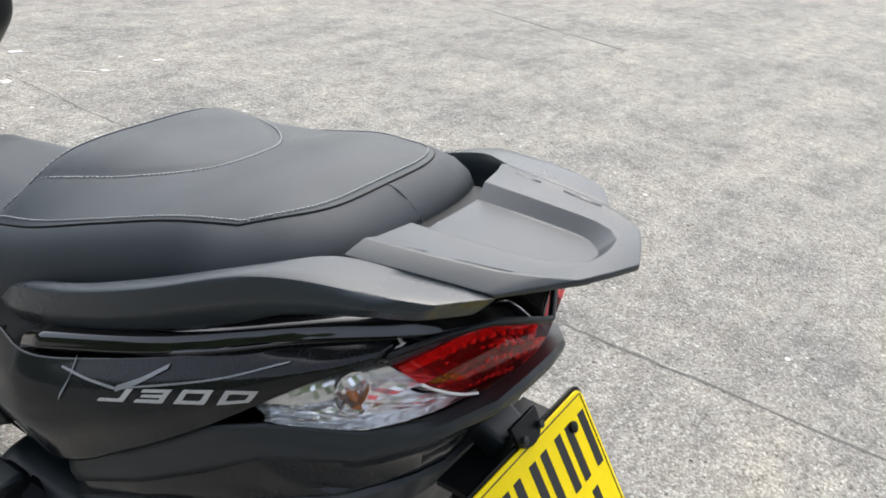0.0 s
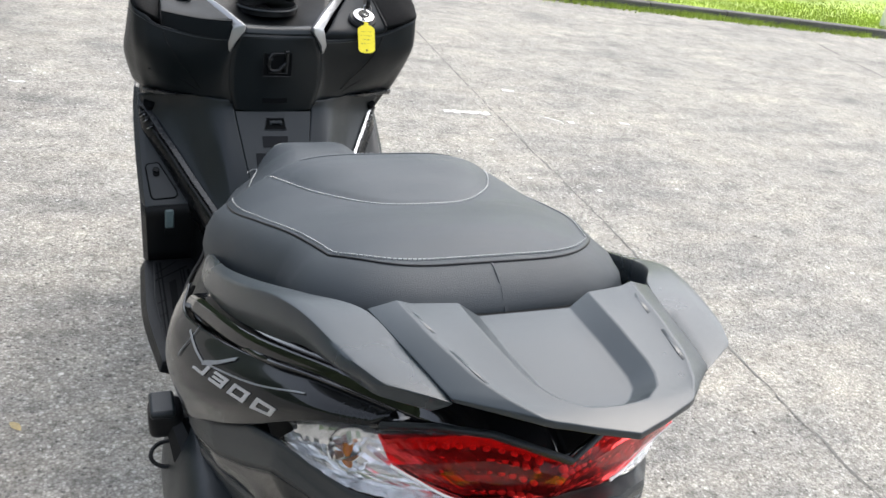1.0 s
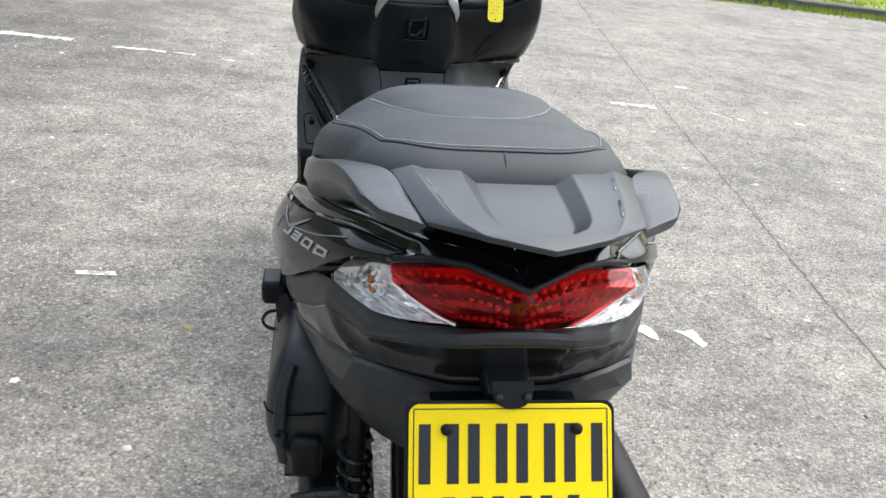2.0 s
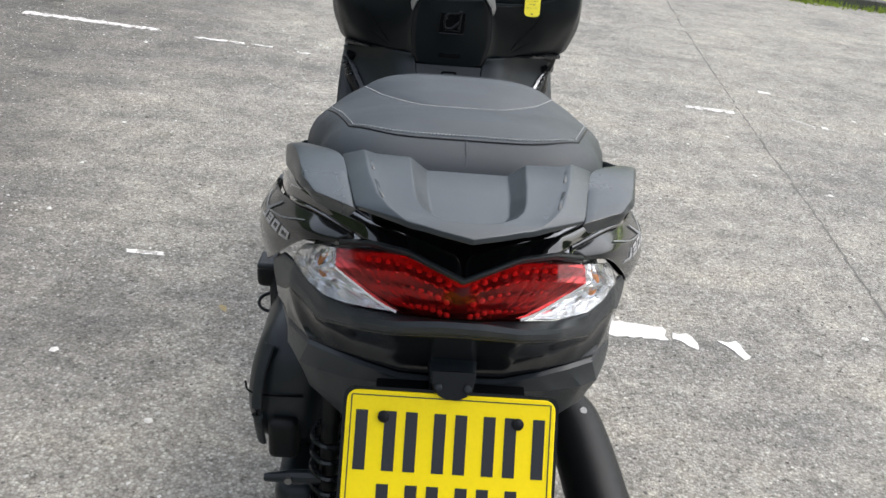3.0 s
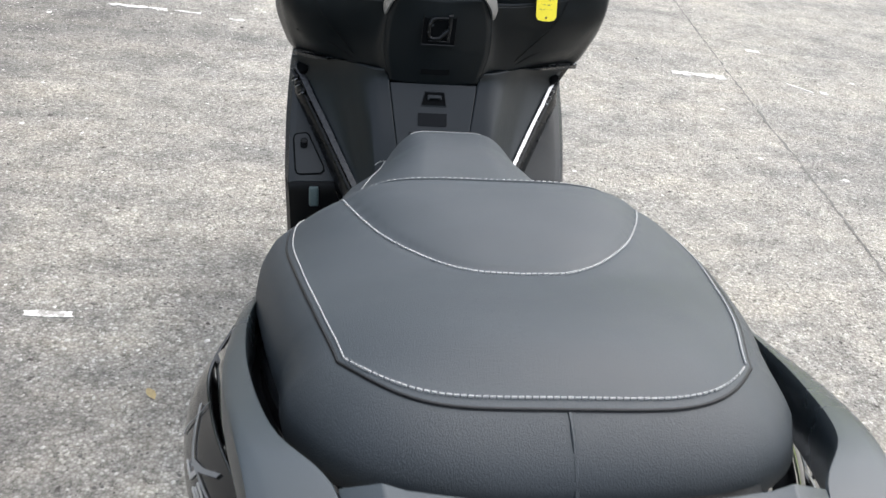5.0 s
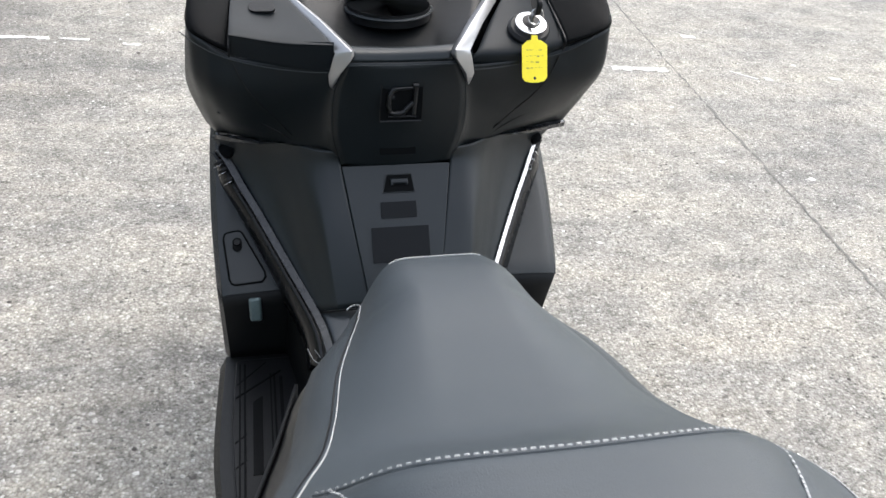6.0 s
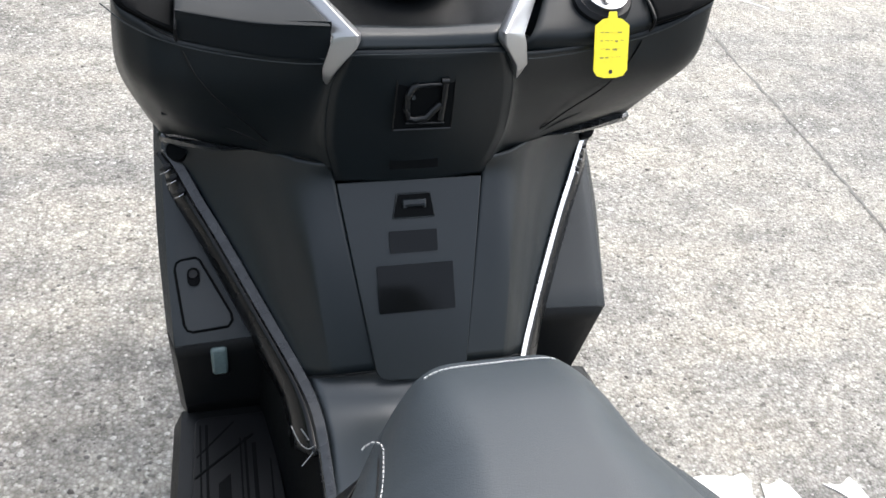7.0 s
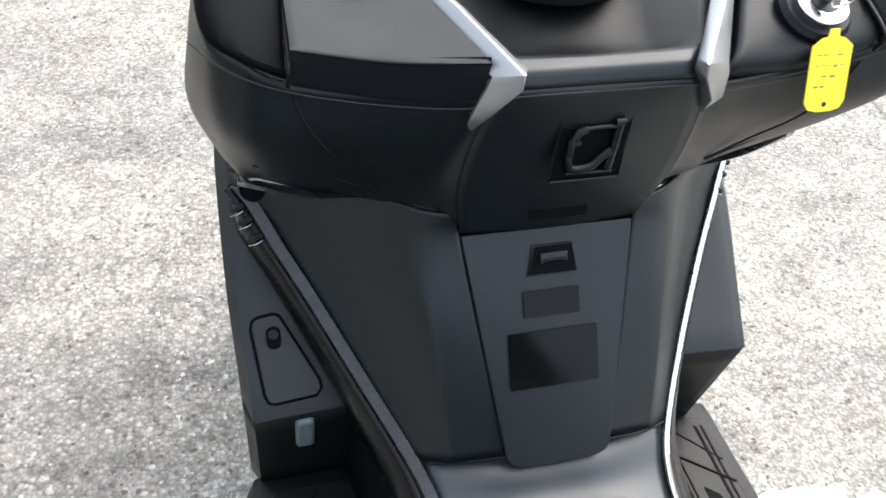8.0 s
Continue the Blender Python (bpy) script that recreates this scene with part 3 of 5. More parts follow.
front = [seat_top(k, 0.988) for k in np.linspace(-0.70, 0.60, 60)]
back = [seat_top(0.972, v) for v in np.linspace(0.45, 0.012, 110)]
for line in (inner, front, back):
    fine = []
    for a, b in zip(line, line[1:]):
        fine += [a.lerp(b, f) for f in (0, 0.25, 0.5, 0.75)]
    stitches(fine, "stitching", lift=0.0016, every=0.0040, width=0.00055)
low = Vector((0, 0, -0.0010))
folded = [p + low for p in rim[NK + int(0.48 * NV) : NK : -1]] + [p + low for p in rim[NK - 1 :: -1]] + [p + low for p in rim[-1 : -int(side_end * NV) : -1]]
part("seam_line", tube_bm(folded, 0.0015, 6), RUBBER, seat, "dark folded seam round the seat top")
# welt along the fold between the two levels
fold = []
for k in np.linspace(-0.90, 0.90, 121):
    y0, y1 = 0.190 + 0.060 * abs(k) ** 5, 1.004 - 0.024 * abs(k) ** 4
    fold.append(seat_top(k, (0.546 + 0.02 * k**2 + 0.05 * k**4 - y0) / (y1 - y0)))
part("welt", tube_bm(fold, 0.0016, 6), SEAT, seat)
stitches([p + Vector((0, 0.003, -0.0005)) for p in fold], "stitching")
# upright seam at the back of the seat
bm = tube_bm([seat_top(0.0, 0) + Vector((0, -0.0015 - 0.048 * t, -0.002 - 0.003 * t - 0.030 * t * t)) for t in np.linspace(0, 1, 8)], 0.0018, 6)
part("seam", bm, SEATSIDE, seat)

# luggage rack
RACKROWS = [  # tray floor, its edge, rim inside and outside, groove, joint with the rail
    [(0, 0.112, 0.9365), (0.044, 0.112, 0.9365), (0.063, 0.116, 0.9490), (0.102, 0.1245, 0.9470), (0.1146, 0.127, 0.9498), (0.1385, 0.131, 0.9410)],
    [(0, 0.050, 0.9380), (0.042, 0.050, 0.9380), (0.059, 0.053, 0.9510), (0.092, 0.0585, 0.9488), (0.1040, 0.062, 0.9514), (0.1255, 0.066, 0.9418)],
    [(0, 0.000, 0.9392), (0.038, 0.000, 0.9392), (0.054, 0.004, 0.9525), (0.081, 0.005, 0.9505), (0.0920, 0.008, 0.9528), (0.1185, 0.028, 0.9424)],
    [(0, -0.018, 0.9398), (0.033, -0.015, 0.9400), (0.050, -0.014, 0.9532), (0.0765, -0.010, 0.9512), (0.0870, -0.005, 0.9532), (0.1170, 0.020, 0.9424)],
    [(0, -0.030, 0.9405), (0.023, -0.027, 0.9408), (0.042, -0.031, 0.9538), (0.072, -0.024, 0.9518), (0.0815, -0.017, 0.9535), (0.1155, 0.012, 0.9425)],
    [(0, -0.036, 0.9415), (0.012, -0.035, 0.9415), (0.029, -0.042, 0.9540), (0.069, -0.032, 0.9522), (0.0780, -0.025, 0.9537), (0.1145, 0.008, 0.9425)],
    [(0, -0.047, 0.9540), (0.012, -0.0465, 0.9540), (0.026, -0.0450, 0.9540), (0.065, -0.0385, 0.9527), (0.0740, -0.032, 0.9537), (0.1138, 0.005, 0.9425)],
    [(0, -0.077, 0.952), (0.03, -0.066, 0.953), (0.045, -0.059, 0.9535), (0.055, -0.0545, 0.9533), (0.062, -0.050, 0.9530), (0.1122, -0.002, 0.942)],
]
full = [[(-x, y, z) for x, y, z in row[:0:-1]] + row for row in RACKROWS]
bm = grid_bm([[Vector(p) for p in row] for row in full])
rack = part("luggage_rack", face_to(bm, (0, 0, 1)), RACK, scooter, "satin dark grey plastic luggage rack with a recessed tray", solid=0.0065, bevel=0.0018, sharp=30, segs=3, limit=24)
def s_mirror(p, s):
    return Vector((s * p[0], p[1], p[2]))


for s in (-1, 1):
    for a, b in (((0.1070, 0.112, 0.9484), (0.1000, 0.072, 0.9496)), ((0.0955, 0.044, 0.9506), (0.0855, -0.002, 0.9522))):
        a, b = Vector(a), Vector(b)
        across = Vector((0.0048, 0.0012, 0.0011))
        lug = [[s_mirror(p + q + Vector((0, 0, h)), s) for p in (a, a.lerp(b, 0.5), b)] for q, h in ((across * -0.5, -0.0004), (across * -0.3, 0.0005), (across * 0.3, 0.0005), (across * 0.5, -0.0004))]
        part("lug", face_to(grid_bm(lug), (0, 0, 1)), RACK, rack, solid=0.001)

# grab rails
RAIL = [  # inner top, crease, outer edge, outer low, inner low
    [(0.1090, -0.0040, 0.9392), (0.1430, 0.0200, 0.9395), (0.1485, 0.0245, 0.9350), (0.1470, 0.0280, 0.9270), (0.1200, 0.0090, 0.9260)],
    [(0.1095, -0.0030, 0.9400), (0.1535, 0.0255, 0.9413), (0.1595, 0.0330, 0.9350), (0.1570, 0.0380, 0.9230), (0.1200, 0.0120, 0.9220)],
    [(0.1125, 0.0170, 0.9414), (0.1620, 0.0410, 0.9417), (0.1670, 0.0500, 0.9320), (0.1610, 0.0560, 0.9180), (0.1240, 0.0300, 0.9180)],
    [(0.1200, 0.0570, 0.9414), (0.1730, 0.0690, 0.9412), (0.1795, 0.0750, 0.9290), (0.1690, 0.0850, 0.9120), (0.1350, 0.0650, 0.9120)],
    [(0.1360, 0.1310, 0.9412), (0.1900, 0.1390, 0.9367), (0.1950, 0.1460, 0.9160), (0.1860, 0.1520, 0.8950), (0.1600, 0.1400, 0.8950)],
    [(0.1760, 0.1900, 0.9272), (0.2050, 0.1960, 0.9237), (0.2105, 0.2050, 0.8950), (0.1950, 0.2120, 0.8640), (0.1850, 0.2000, 0.8720)],
    [(0.2030, 0.2800, 0.8922), (0.2250, 0.2820, 0.8872), (0.2270, 0.2870, 0.8570), (0.2130, 0.2920, 0.8320), (0.2050, 0.2850, 0.8420)],
    [(0.2190, 0.3700, 0.8576), (0.2335, 0.3695, 0.8521), (0.2365, 0.3720, 0.8250), (0.2240, 0.3750, 0.8000), (0.2170, 0.3700, 0.8120)],
    [(0.2230, 0.4400, 0.8340), (0.2340, 0.4400, 0.8280), (0.2400, 0.4420, 0.8020), (0.2270, 0.4450, 0.7760), (0.2180, 0.4400, 0.7900)],
    [(0.2190, 0.4900, 0.8150), (0.2280, 0.4920, 0.8100), (0.2350, 0.4950, 0.7880), (0.2230, 0.5000, 0.7620), (0.2140, 0.4900, 0.7750)],
    [(0.2120, 0.5250, 0.7960), (0.2170, 0.5270, 0.7930), (0.2230, 0.5300, 0.7820), (0.2220, 0.5320, 0.7720), (0.2120, 0.5250, 0.7700)],
]


def soften(ring, cut):
    """A closed ring of points with its corners cut."""
    out = []
    for k in range(len(ring)):
        a, b = ring[k], ring[(k + 1) % len(ring)]
        out += [a + (b - a) * cut, b + (a - b) * cut]
    return out


for s in (-1, 1):
    loops = np.array([spline([r[k] for r in RAIL], 60) for k in range(5)]).transpose(1, 0, 2)
    loops = [soften(soften(list(r), 0.09), 0.25) for r in loops]
    n = len(loops[0])
    bm = grid_bm(loops, loop=True)
    bm.verts.ensure_lookup_table()
    bm.faces.new(bm.verts[:n])
    bm.faces.new(bm.verts[-n:][::-1])
    part("grab_rail", closed(bm), RACK, scooter, "satin dark grey plastic grab rail", side=s, sharp=40)

# hidden core of the bodywork: boot tub and frame
rows = [[(x * w, y, z) for x in (-1, -0.7, 0, 0.7, 1)] for y, w, z in ((0.10, 0.10, 0.925), (0.20, 0.13, 0.90), (0.45, 0.20, 0.80), (0.75, 0.15, 0.72), (1.0, 0.08, 0.66))]
part("boot_tub", face_to(grid_bm(sheet(rows, 9, 20)), (0, 0, 1)), MATT, scooter, solid=0.05)
part("frame_core", box_bm((-0.125, 0.34, 0.40), (0.125, 0.90, 0.66)), DULL, scooter, bevel=0.03)
part("tail_core", box_bm((-0.105, 0.085, 0.80), (0.105, 0.40, 0.915)), MATT, scooter, bevel=0.02)

# tail cowl below the rack, gloss black, with a pointed lip
for s in (-1, 1):
    rows = [
        [(0, 0.002, 0.862), (0.06, 0.026, 0.878), (0.100, 0.055, 0.873), (0.120, 0.082, 0.868), (0.169, 0.160, 0.8545), (0.225, 0.28, 0.818), (0.260, 0.44, 0.772)],
        [(0, 0.030, 0.872), (0.06, 0.048, 0.886), (0.097, 0.068, 0.886), (0.115, 0.094, 0.882), (0.162, 0.167, 0.868), (0.216, 0.285, 0.832), (0.251, 0.44, 0.786)],
        [(0, 0.062, 0.874), (0.06, 0.072, 0.888), (0.090, 0.085, 0.888), (0.104, 0.115, 0.885), (0.144, 0.182, 0.871), (0.194, 0.295, 0.836), (0.228, 0.44, 0.788)],
        [(0, 0.080, 0.900), (0.06, 0.085, 0.905), (0.090, 0.095, 0.905), (0.104, 0.120, 0.902), (0.142, 0.180, 0.888), (0.188, 0.29, 0.856), (0.220, 0.44, 0.802)],
        [(0, 0.125, 0.925), (0.06, 0.120, 0.925), (0.086, 0.120, 0.922), (0.104, 0.140, 0.917), (0.138, 0.19, 0.900), (0.180, 0.28, 0.866), (0.210, 0.44, 0.808)],
    ]
    part("tail_cowl", face_to(grid_bm(sheet(rows, 40, 24)), (0, -1, 0.6)), GLOSS, scooter, "gloss black tail cowl with pointed lip", solid=0.004, side=s, sharp=50)
    corner = [[Vector((0.097, 0.046, 0.8725)), Vector((0.121, 0.0835, 0.8690))], [Vector((0.137, 0.0805, 0.8525)), Vector((0.142, 0.0885, 0.8520))]]
    part("cowl_corner", face_to(grid_bm(corner), (0.5, -1, 0.6)), GLOSS, scooter, solid=0.003, side=s)
    lip = [(0, -0.006, 0.8620), (0.06, 0.0225, 0.8765), (0.098, 0.047, 0.871), (0.136, 0.082, 0.852)]
    hi = [(x, y - 0.004, z + 0.007) for x, y, z in lip]
    part("lip_trim", face_to(grid_bm([[Vector(p) for p in lip], [Vector(p) for p in hi]]), (0, -1, 0.3)), GREYP, scooter, solid=0.005, bevel=0.0015, side=s)

# rear light: red middle, clear ends
LT = [(0, 0.004, 0.858), (0.06, 0.028, 0.8735), (0.100, 0.051, 0.866), (0.137, 0.076, 0.852)]
LB = [(0, 0.024, 0.802), (0.035, 0.024, 0.803), (0.050, 0.025, 0.804), (0.067, 0.026, 0.806)]
lamp = new("rear_light")
lamp.parent = scooter
tagged(lamp, "red and clear plastic rear light cluster with amber bulbs")
for s in (-1, 1):
    up = [(0, -0.004, 0.848), (0.060, 0.011, 0.864), (0.097, 0.024, 0.858), (0.135, 0.044, 0.846)]
    mid = [(0, 0.004, 0.828), (0.050, 0.013, 0.836), (0.085, 0.026, 0.832), (0.112, 0.042, 0.828)]
    low = [(0, 0.014, 0.810), (0.038, 0.018, 0.812), (0.064, 0.024, 0.812), (0.088, 0.033, 0.814)]
    part("red_lens", face_to(grid_bm(sheet([LT, up, mid, low, LB], 31, 25, True, True)), (0, -1, 0.3)), REDLENS, lamp, "ribbed red lens", side=s).visible_shadow = False
    back = [[(x * 0.97, y + 0.024, z) for x, y, z in row] for row in (LT, up, mid, low, LB)]
    g = sheet(back, 36, 16)
    for i in range(g.shape[0]):
        for k in range(g.shape[1]):
            g[i, k, 1] += 0.0009 * (k % 4 == 0) + 0.0021 * (i % 4 == 0)
    part("reflector", face_to(grid_bm(g), (0, -1, 0.3)), REDBACK, lamp, side=s, sharp=5)
    cl_top = [(0.137, 0.076, 0.852), (0.158, 0.100, 0.842), (0.180, 0.134, 0.824), (0.199, 0.168, 0.786)]
    cl_up = [(0.135, 0.044, 0.846), (0.161, 0.076, 0.828), (0.184, 0.118, 0.804), (0.199, 0.166, 0.785)]
    cl_mid = [(0.112, 0.042, 0.828), (0.150, 0.076, 0.812), (0.178, 0.116, 0.796), (0.198, 0.165, 0.784)]
    cl_low = [(0.088, 0.033, 0.814), (0.130, 0.058, 0.803), (0.168, 0.100, 0.791), (0.197, 0.163, 0.783)]
    cl_bot = [(0.067, 0.026, 0.806), (0.108, 0.045, 0.798), (0.152, 0.083, 0.788), (0.195, 0.160, 0.781)]
    seam_line = spline([up[-1], mid[-1], low[-1], LB[-1]], 20)
    part("lens_seam", tube_bm(seam_line, 0.0016, 6), LED, lamp, "pale seam between red and clear lens", side=s)
    part("clear_lens", face_to(grid_bm(sheet([cl_top, cl_up, cl_mid, cl_low, cl_bot], 20, 17, False, True)), (1, -1, 0.3)), CLEARLENS, lamp, "clear indicator lens", side=s).visible_shadow = False
    back = [[(x * 0.93, y + 0.03, z - 0.007) for x, y, z in row] for row in (cl_top, cl_up, cl_mid, cl_low, cl_bot)]
    back.append([(x * 0.965, y + 0.008, z - 0.003) for x, y, z in cl_bot])
    g = sheet(back, 26, 16)
    for i in range(g.shape[0]):
        for k in range(g.shape[1]):
            g[i, k, 1] += (0.0018 * (k % 2) + 0.001 * random.uniform(-1, 1)) * (1 if k > 5 else 0.4) + 0.012 * math.exp(-((i - 6) / 4) ** 2 - ((k - 4) / 3) ** 2)
    part("indicator_reflector", face_to(grid_bm(g), (1, -1, 0.3)), REFLECT, lamp, "bright faceted reflector", side=s, sharp=5)
    bm = bmesh.new()
    axis = Matrix.Translation((0.149, 0.108, 0.817)) @ Vector((0.35, -0.9, 0.25)).to_track_quat("Z", "Y").to_matrix().to_4x4()
    bowl = [[axis @ Vector((r * math.cos(q), r * math.sin(q), d)) for q in np.linspace(0, 2 * math.pi, 25)] for r, d in ((0.005, -0.014), (0.011, -0.011), (0.0155, -0.004), (0.0175, 0.004), (0.0185, 0.004))]
    part("bulb_bowl", face_to(grid_bm(bowl, bm), (0, -1, 0.3)), CHROME, lamp, "round chrome bowl behind the bulb", side=s)
    bulb = tube_bm([(0.143, 0.118, 0.818), (0.145, 0.111, 0.815), (0.147, 0.104, 0.811), (0.148, 0.100, 0.809)], [0.0045, 0.005, 0.0045, 0.002], 14)
    part("bulb", bulb, AMBER, lamp, "amber indicator bulb", side=s)
    part("bulb_holder", tube_bm([(0.136, 0.145, 0.828), (0.140, 0.123, 0.821)], 0.0105, 14), STEEL, lamp, side=s)
    for r in range(3):
        for c in range(9):
            f = (c + 0.5) / 9
            x = 0.008 + f * (0.095 - 0.014 * r)
            z = 0.847 - 0.017 * r + 0.012 * math.sin(f * 2.4) * (1 if r < 2 else 0.3) - 0.004
            y = 0.020 + 0.03 * f + 0.004 * r
            part("led", tube_bm([(x, y + 0.004, z), (x, y, z), (x, y - 0.002, z)], [0.0034, 0.0034, 0.0018], 8), LED, lamp, side=s)

def whole(rows):
    """Rows that run across from one side to the other."""
    return [[(-x, y, z) for x, y, z in row[:0:-1]] + row for row in rows]


# side fairing with the model name, and the bodywork under the light
FAIRING = {}
for s in (-1, 1):
    rows = FAIRROWS = [
        [(0.119, 0.0825, 0.8675), (0.170, 0.161, 0.854), (0.2085, 0.231, 0.8325), (0.241, 0.320, 0.8045), (0.262, 0.42, 0.776), (0.250, 0.495, 0.772)],
        [(0.128, 0.083, 0.8635), (0.180, 0.150, 0.847), (0.223, 0.224, 0.815), (0.259, 0.315, 0.780), (0.279, 0.415, 0.748), (0.270, 0.487, 0.735)],
        [(0.135, 0.085, 0.858), (0.184, 0.139, 0.840), (0.230, 0.219, 0.792), (0.264, 0.307, 0.748), (0.283, 0.405, 0.712), (0.274, 0.492, 0.700)],
        [(0.140, 0.088, 0.852), (0.180, 0.130, 0.8315), (0.2235, 0.216, 0.767), (0.250, 0.295, 0.714), (0.268, 0.38, 0.668), (0.254, 0.50, 0.650)],
    ]
    FAIRING[s] = part("side_fairing", face_to(grid_bm(sheet(rows, 60, 44)), (1, 0, 0)), PAINT, scooter, "dusty gloss black side fairing with silver lettering", solid=0.004, side=s, sharp=60)
    rows = [
        [(0.246, 0.490, 0.770), (0.256, 0.510, 0.74), (0.258, 0.56, 0.70), (0.235, 0.70, 0.66), (0.20, 0.85, 0.62), (0.17, 0.98, 0.60)],
        [(0.270, 0.490, 0.695), (0.270, 0.53, 0.67), (0.262, 0.60, 0.64), (0.24, 0.72, 0.60), (0.205, 0.87, 0.54), (0.17, 1.0, 0.50)],
        [(0.252, 0.500, 0.640), (0.250, 0.55, 0.61), (0.240, 0.62, 0.57), (0.22, 0.74, 0.50), (0.19, 0.88, 0.42), (0.16, 1.0, 0.37)],
    ]
    part("side_panel", face_to(grid_bm(sheet(rows, 24, 10)), (1, 0, 0)), MATT, scooter, solid=0.004, side=s, sharp=60)
    # upper side wall under the seat
    rows = [
        [(0.12, 0.16, 0.89), (0.19, 0.30, 0.84), (0.215, 0.44, 0.79), (0.205, 0.56, 0.78), (0.18, 0.68, 0.75), (0.15, 0.82, 0.71), (0.12, 0.95, 0.68), (0.0, 1.03, 0.68)],
        [(0.13, 0.16, 0.86), (0.20, 0.30, 0.80), (0.245, 0.44, 0.76), (0.240, 0.56, 0.72), (0.22, 0.70, 0.67), (0.19, 0.84, 0.63), (0.15, 0.98, 0.60), (0.0, 1.06, 0.60)],
        [(0.13, 0.20, 0.80), (0.20, 0.34, 0.76), (0.250, 0.46, 0.74), (0.250, 0.57, 0.69), (0.23, 0.71, 0.64), (0.20, 0.85, 0.60), (0.155, 0.99, 0.55), (0.0, 1.08, 0.52)],
    ]
    part("under_seat_panel", face_to(grid_bm(sheet(rows, 40, 10)), (1, 0, 0)), MATT, scooter, solid=0.003, side=s, sharp=60)

    outer = [(0.203, 0.172, 0.762), (0.221, 0.220, 0.735), (0.246, 0.295, 0.690), (0.262, 0.38, 0.648)]
    crest_low = [(0, -0.004, 0.800), (0.024, -0.0035, 0.7995), (0.066, 0.004, 0.793), (0.112, 0.032, 0.779), (0.159, 0.092, 0.750), (0.205, 0.172, 0.742), (0.220, 0.222, 0.708), (0.242, 0.29, 0.672), (0.256, 0.38, 0.630)]
    rows = [
        [(0, 0.032, 0.797), (0.024, 0.032, 0.797), (0.066, 0.033, 0.800), (0.110, 0.051, 0.793), (0.153, 0.088, 0.783), (0.196, 0.166, 0.779), (0.219, 0.216, 0.765), (0.246, 0.295, 0.712), (0.262, 0.38, 0.666)],
        [(0, -0.001, 0.815), (0.024, -0.0005, 0.8145), (0.066, 0.006, 0.807), (0.110, 0.033, 0.793), (0.157, 0.092, 0.764)] + outer,
        [(0, -0.005, 0.810), (0.024, -0.0045, 0.8095), (0.066, 0.003, 0.802), (0.111, 0.031, 0.788), (0.158, 0.091, 0.759)] + outer,
        crest_low,
    ]
    if s > 0:
        part("bumper_crest", face_to(grid_bm(sheet(whole(rows), 97, 10, True, True)), (0, -1, 0.2)), SATIN, scooter, "satin black bodywork below the light", solid=0.004, sharp=22)
    # undercut between the crest and the lower panel, glossy
    step = [(0, 0.060, 0.701), (0.024, 0.060, 0.701), (0.060, 0.060, 0.7025), (0.100, 0.064, 0.712), (0.136, 0.078, 0.7155), (0.171, 0.103, 0.712), (0.207, 0.178, 0.690), (0.232, 0.29, 0.640), (0.250, 0.39, 0.602)]
    hollow = [(0, 0.036, 0.748), (0.024, 0.036, 0.748), (0.063, 0.040, 0.745), (0.106, 0.056, 0.745), (0.150, 0.090, 0.735), (0.192, 0.142, 0.725), (0.213, 0.202, 0.698), (0.240, 0.292, 0.652), (0.253, 0.385, 0.616)]
    if s > 0:
        part("tail_recess", face_to(grid_bm(sheet(whole([crest_low, hollow, step]), 97, 15, True)), (0, -1, 0)), PAINT, scooter, "gloss black undercut below the crest", solid=0.004, sharp=40)
    rows = [
        step,
        [(x, y - 0.006, z - 0.003) for x, y, z in step],
        [(0, 0.052, 0.690), (0.024, 0.052, 0.690), (0.066, 0.052, 0.690), (0.118, 0.062, 0.688), (0.160, 0.084, 0.682), (0.184, 0.112, 0.672), (0.210, 0.185, 0.650), (0.226, 0.32, 0.59), (0.240, 0.41, 0.55)],
        [(0, 0.075, 0.640), (0.024, 0.0756, 0.6394), (0.060, 0.078, 0.630), (0.110, 0.090, 0.625), (0.155, 0.125, 0.615), (0.176, 0.150, 0.608), (0.196, 0.230, 0.580), (0.205, 0.34, 0.53), (0.215, 0.43, 0.50)],
        [(0, 0.100, 0.560), (0.024, 0.1006, 0.5594), (0.050, 0.105, 0.550), (0.090, 0.125, 0.545), (0.125, 0.165, 0.540), (0.145, 0.195, 0.535), (0.165, 0.265, 0.52), (0.180, 0.37, 0.49), (0.19, 0.45, 0.46)],
    ]
    if s > 0:
        part("tail_body", face_to(grid_bm(sheet(whole(rows), 97, 33, True, True)), (0, -1, 0)), SATIN, scooter, "satin black tail bodywork behind the plate", solid=0.004, sharp=22)
    # rounded gloss edges that catch the sky
    rim_line = spline([(0.252, 0.425, 0.772), (0.2385, 0.385, 0.775), (0.2085, 0.231, 0.834), (0.172, 0.160, 0.8555), (0.121, 0.0825, 0.8690)], 40)
    part("fairing_edge", tube_bm(rim_line, np.interp(np.linspace(0, 1, 40), [0, 0.1, 0.5, 1], [0.0015, 0.0042, 0.0030, 0.0012]), 10), GLOSS, scooter, "rounded gloss edge of the side fairing", side=s)
    low_line = spline([(0.214, 0.335, 0.795), (0.1974, 0.288, 0.8105), (0.160, 0.195, 0.835), (0.124, 0.1195, 0.8500)], 24)
    part("cowl_edge", tube_bm(low_line, np.interp(np.linspace(0, 1, 24), [0, 0.4, 0.95, 1], [0.0008, 0.0018, 0.0026, 0.0032]), 8), GLOSS, scooter, "thin gloss crease on the tail cowl", side=s)

